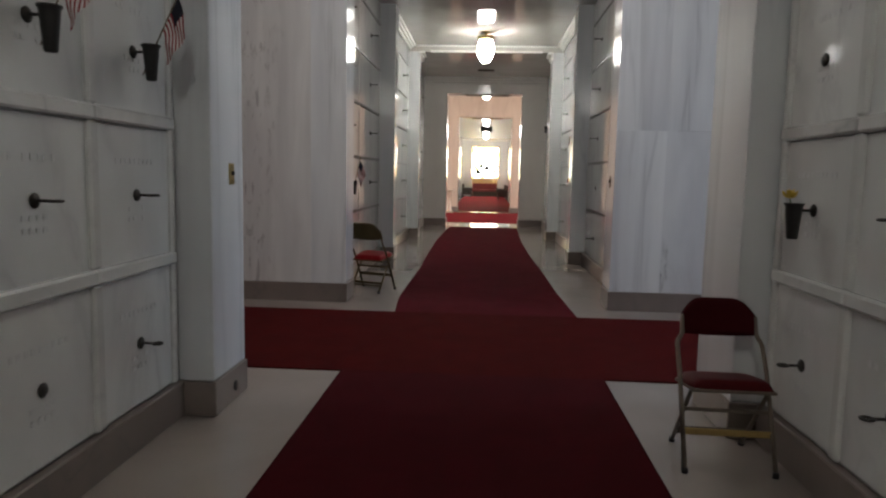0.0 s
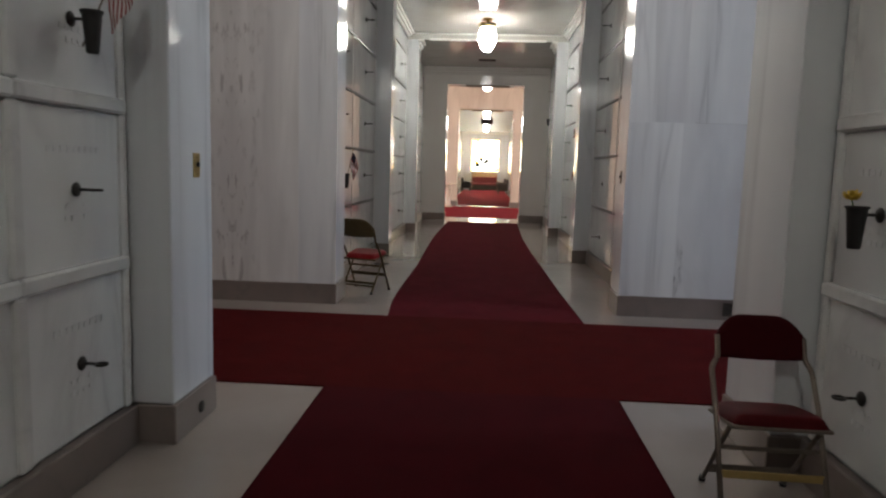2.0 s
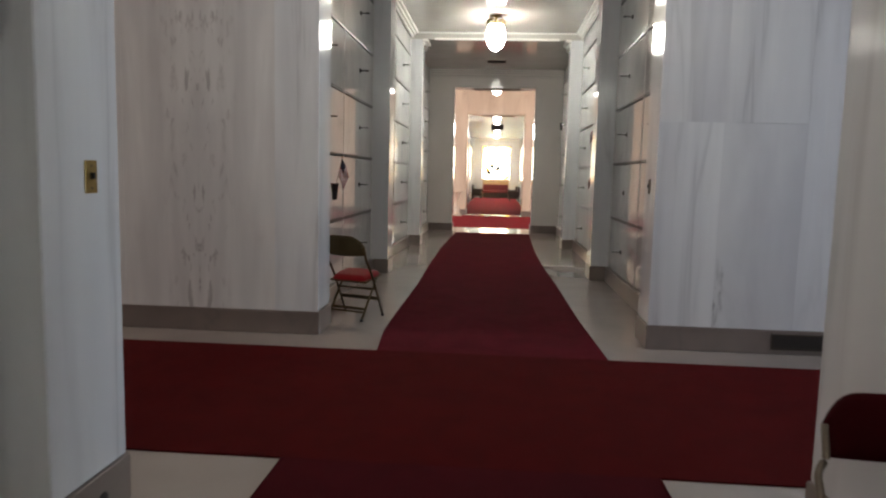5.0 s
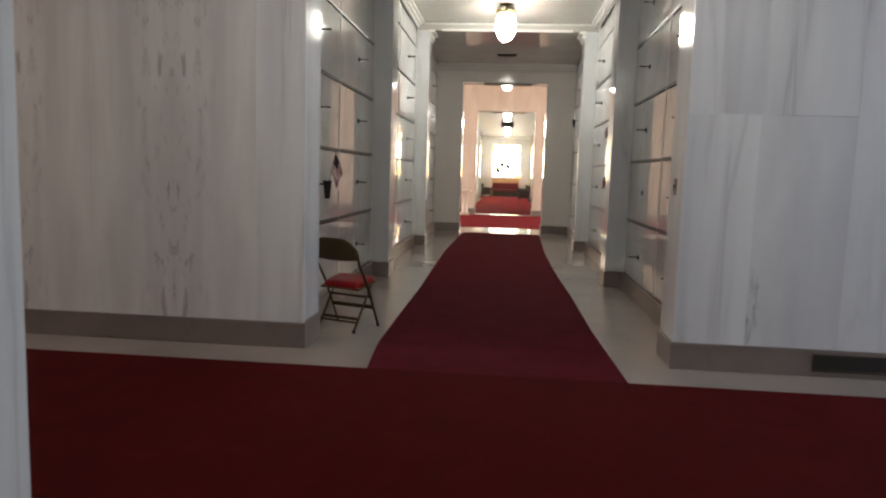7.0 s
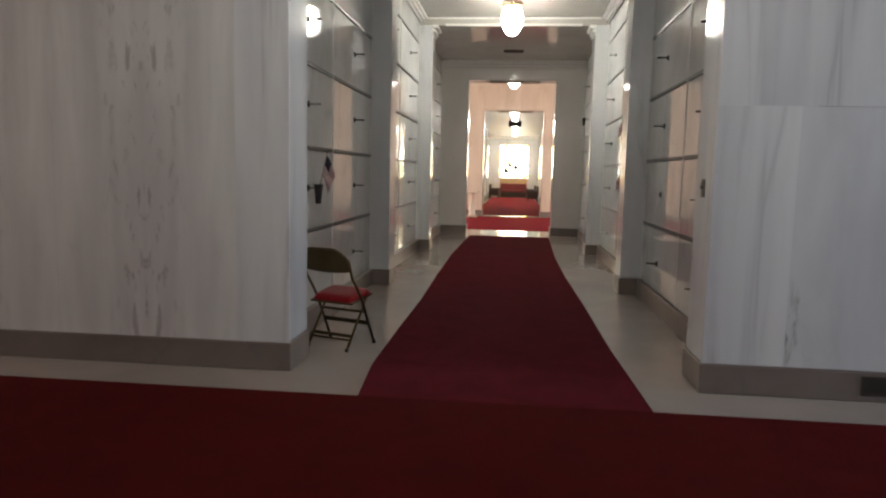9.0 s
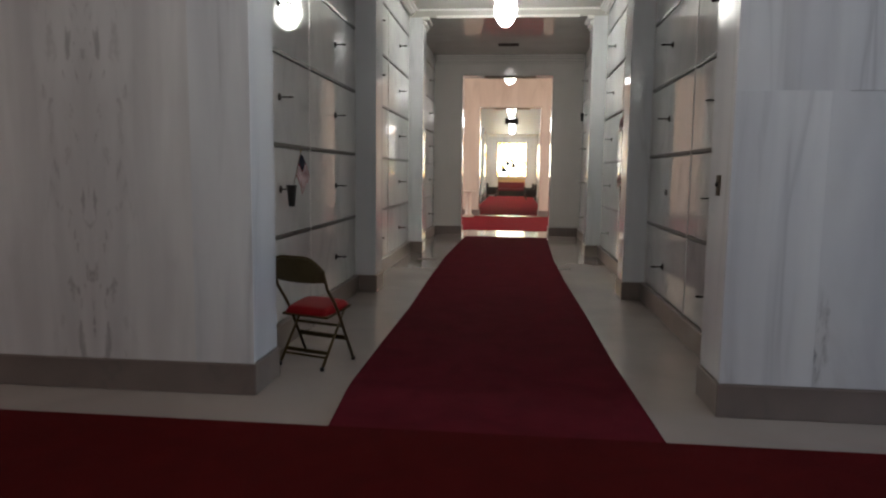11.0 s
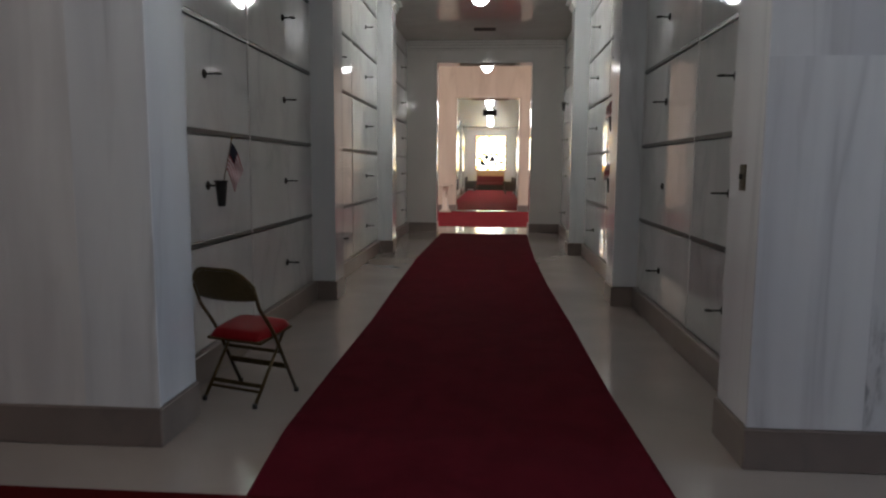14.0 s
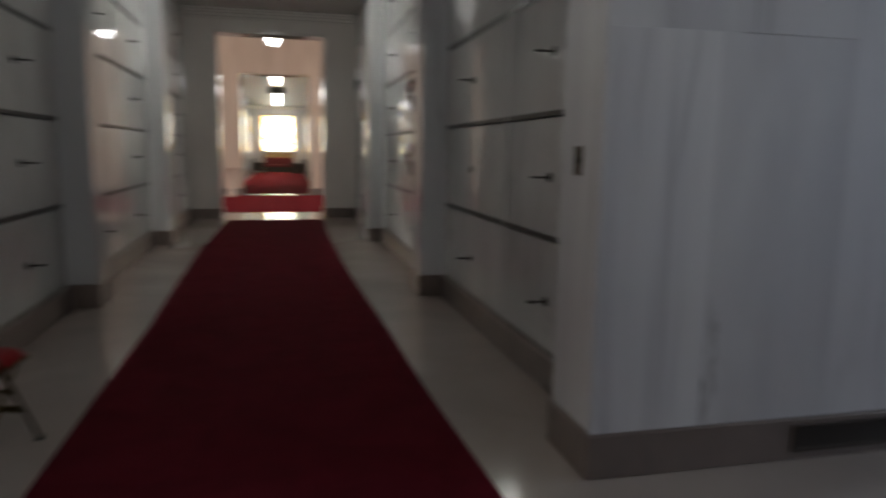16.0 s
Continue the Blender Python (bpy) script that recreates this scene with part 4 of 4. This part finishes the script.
def folding_chair(label, metal, seat_mat, back_mat, bar_mat, pad_back, rake=1.0):
    """A steel folding chair that looks along -y, standing at the origin."""
    ob = tagged(empty("folding_chair"), label, "chair", "folding chairs")
    w = 0.208
    for s in (-1, 1):
        # front leg runs on up as the back post; the rear leg crosses it
        pts = [(s * w, -0.235, 0.012), (s * w, -0.02, 0.45), (s * w, 0.105, 0.62), (s * (w - (0.028 if pad_back else 0)), 0.118, 0.665), (s * (w - (0.028 if pad_back else 0)), 0.155, 0.762)]
        pts = [(x, -0.235 + (y + 0.235) * rake, z) for x, y, z in pts]
        legs = {}
        legs[w] = part("front_leg", add_tube(bmesh.new(), rounded(pts, 0.1, 5), 0.0115, 10), metal, ob)
        legs[w - 0.03] = part("rear_leg", add_tube(bmesh.new(), [(s * (w - 0.03), 0.235, 0.012), (s * (w - 0.03), -0.15, 0.43)], 0.0105, 10), metal, ob)
        for y, k in ((-0.235, w), (0.235, w - 0.03)):
            part("foot_cap", add_lathe(bmesh.new(), [(0.015, 0.0), (0.016, 0.008), (0.0135, 0.03)], 10, Matrix.Translation((s * k, y, 0))), M_VASE, legs[k], "black rubber foot cap")
    arch = []
    for i in range(25):
        u = i / 12 - 1
        z = 0.858 - 0.10 * max(0.0, (abs(u) - 0.35) / 0.65) ** 2.4
        arch.append((u * w, -0.235 + (0.353 + (z - 0.655) * 0.36 + 0.022 * (1 - u * u)) * rake, z))
    if not pad_back:
        part("top_rail", add_tube(bmesh.new(), arch, 0.0115, 10), metal, ob)
    for name, y, z, r, m in (("front_bar", -0.144, 0.195, 0.012, bar_mat), ("front_bar", -0.093, 0.30, 0.007, metal), ("rear_bar", 0.14, 0.115, 0.009, metal), ("rear_bar", 0.165, 0.085, 0.006, metal)):
        k = w if y < 0 else w - 0.03
        y = -0.235 + (y + 0.235) * rake if y < 0 else y
        bm = bmesh.new()
        add_box(bm, -k, k, y - 0.004, y + 0.004, z - r * 1.5, z + r * 1.5, 0.003)
        part(name, bm, m, ob, "gilt metal bar" if m is M_GOLD else "")
    # backrest: a curved panel with rounded upper corners
    bm = bmesh.new()
    nu, nv = 20, 10
    front, back = [], []
    th = 0.05 if pad_back else 0.006
    for rows, off in ((front, -th / 2), (back, th / 2)):
        for j in range(nv + 1):
            row = []
            for i in range(nu + 1):
                u, v = i / nu * 2 - 1, j / nv
                top = 0.855 - 0.10 * max(0.0, (abs(u) - 0.35) / 0.65) ** 2.4
                lowz = 0.655 + 0.012 * u * u
                z = lowz + (top - lowz) * v
                y = -0.235 + (0.353 + (z - 0.655) * 0.36 + 0.022 * (1 - u * u)) * rake
                swell = 1.0 if not pad_back else (0.25 + 0.75 * (1 - abs(u) ** 6) * (1 - abs(2 * v - 1) ** 6))
                row.append(bm.verts.new((u * (w - (0.018 if pad_back else 0.004)), y + off * swell, z)))
            rows.append(row)
    for rows, flip in ((front, False), (back, True)):
        for j in range(nv):
            for i in range(nu):
                q = (rows[j][i], rows[j][i + 1], rows[j + 1][i + 1], rows[j + 1][i])
                bm.faces.new(tuple(reversed(q)) if flip else q).smooth = True
    for j in range(nv):
        for i, fl in ((0, False), (nu, True)):
            q = (front[j][i], front[j + 1][i], back[j + 1][i], back[j][i])
            bm.faces.new(tuple(reversed(q)) if fl else q)
    for i in range(nu):
        for j, fl in ((0, True), (nv, False)):
            q = (front[j][i], front[j][i + 1], back[j][i + 1], back[j][i])
            bm.faces.new(tuple(reversed(q)) if fl else q)
    part("backrest", bm, back_mat, ob, "padded maroon backrest" if pad_back else "curved brown steel backrest")
    # seat pan and domed cushion
    pan = box(-w + 0.014, w - 0.014, -0.225, 0.17, 0.425, 0.445, 0.008, 2)
    for v in pan.verts:
        v.co.z -= SEAT_TILT * (v.co.y + 0.2)
    part("seat_pan", pan, metal, ob)
    bm = bmesh.new()
    n = 16
    grid = []
    for j in range(n + 1):
        row = []
        for i in range(n + 1):
            u, v = i / n * 2 - 1, j / n * 2 - 1
            e = (1 - u ** 6) * (1 - v ** 6)
            k = 1 - 0.06 * (abs(u * v)) ** 3
            row.append(bm.verts.new((u * (w - 0.016) * k * (1 - 0.05 * max(0, v)), -0.028 + v * 0.198 * k, 0.447 + 0.012 * (e > 0.001) + 0.036 * e ** 0.5)))
        grid.append(row)
    for j in range(n):
        for i in range(n):
            bm.faces.new((grid[j][i], grid[j][i + 1], grid[j + 1][i + 1], grid[j + 1][i])).smooth = True
    rim = [e for e in bm.edges if e.is_boundary]
    for v in bmesh.ops.extrude_edge_only(bm, edges=rim)["geom"]:
        if isinstance(v, bmesh.types.BMVert):
            v.co.z = 0.444
    for v in bm.verts:
        v.co.z -= SEAT_TILT * (v.co.y + 0.2)
    part("seat", bm, seat_mat, ob, "domed red vinyl seat cushion")
    return ob


c1 = folding_chair("folding chair with maroon padded back and gilt front bar", M_CHAIR_GREY, M_SEAT_WINE, M_SEAT_MAROON, M_GOLD, True)
c1.matrix_basis = pose(1.25, 3.37, 0, 0, 0, -2) @ Matrix.Diagonal((1.0, 0.84, 0.92, 1))
c2 = folding_chair("brown steel folding chair with a bright red seat", M_CHAIR_BROWN, M_SEAT_RED, M_CHAIR_BROWN, M_CHAIR_BROWN, False, 1.3)
c2.matrix_basis = pose(-1.265, 8.0, 0, 0, 0, 161) @ Matrix.Diagonal((1.03, 0.77, 0.945, 1))

# ---------------------------------------------------------------- the far hall
bench = tagged(empty("bench", pose(0.03, 47.6, 0)), "long dark red upholstered bench under the stained window", "bench")
part("seat", box(-0.85, 0.85, -0.3, 0.22, 0.32, 0.46, 0.03, 3), M_BENCH, bench)
part("backrest", box(-0.85, 0.85, 0.2, 0.3, 0.4, 0.88, 0.03, 3), M_BENCH, bench)
part("plinth", box(-0.82, 0.82, -0.26, 0.26, 0, 0.325, 0.01), M_WOOD_DARK, bench)
for s in (-1, 1):
    a, b = sorted((s * 0.85, s * 0.92))
    part("arm", box(a, b, -0.3, 0.3, 0, 0.6, 0.015, 2), M_WOOD_DARK, bench)
ledge = tagged(empty("altar_ledge", pose(0.03, 49.2, 0)), "tan oak ledge below the stained window", "ledge")
part("top", box(-0.95, 0.95, -0.25, 0.28, 1.1, 1.17, 0.015, 2), M_WOOD, ledge)
part("front_panel", box(-0.9, 0.9, -0.18, 0.28, 0, 1.1, 0.01), M_WOOD, ledge)


def armchair(x, y, turn):
    ob = tagged(empty("armchair", pose(x, y, 0, 0, 0, turn)), "small dark upholstered armchair beside the far hall wall", "armchair", "far hall armchairs")
    part("seat", box(-0.25, 0.25, -0.3, 0.2, 0.16, 0.44, 0.04, 3), M_BENCH, ob)
    part("backrest", box(-0.3, 0.3, 0.18, 0.3, 0.2, 0.86, 0.05, 3), M_WOOD_DARK, ob)
    for sx in (-1, 1):
        p, q = sorted((sx * 0.24, sx * 0.32))
        part("arm", box(p, q, -0.3, 0.22, 0.2, 0.6, 0.03, 3), M_WOOD_DARK, ob)
        for y0 in (-0.26, 0.24):
            part("leg", add_tube(bmesh.new(), [(sx * 0.26, y0, 0), (sx * 0.26, y0, 0.22)], 0.025, 8), M_WOOD_DARK, ob)
    return ob


for x, y, turn in ((-1.15, 44.6, 90), (1.1, 44.6, -90), (1.12, 40.6, -90), (-1.15, 46.0, 90)):
    armchair(x, y, turn)

sign = tagged(empty("hanging_sign", pose(0.05, 28.6, 3.32)), "dark hanging sign box seen from behind", "sign")
part("box", box(-0.24, 0.24, -0.04, 0.04, -0.11, 0.11, 0.01), M_VASE, sign)
for s in (-1, 1):
    part("rod", add_tube(bmesh.new(), [(s * 0.18, 0, 0.1), (s * 0.18, 0, CB - 3.32)], 0.008, 6), M_VASE, sign)

ped = tagged(empty("pedestal", pose(-1.27, 25.3, 0)), "pale stone pedestal standing in the transept", "pedestal")
part("shaft", add_lathe(bmesh.new(), [(0.15, 0.06), (0.11, 0.12), (0.09, 0.45), (0.085, 0.74), (0.13, 0.8)], 20), M_PEACH, ped)
part("plinth", box(-0.18, 0.18, -0.18, 0.18, 0.0095, 0.07, 0.008), M_PEACH, ped)
part("slab", box(-0.2, 0.2, -0.2, 0.2, 0.8, 0.87, 0.01, 2), M_PEACH, ped)
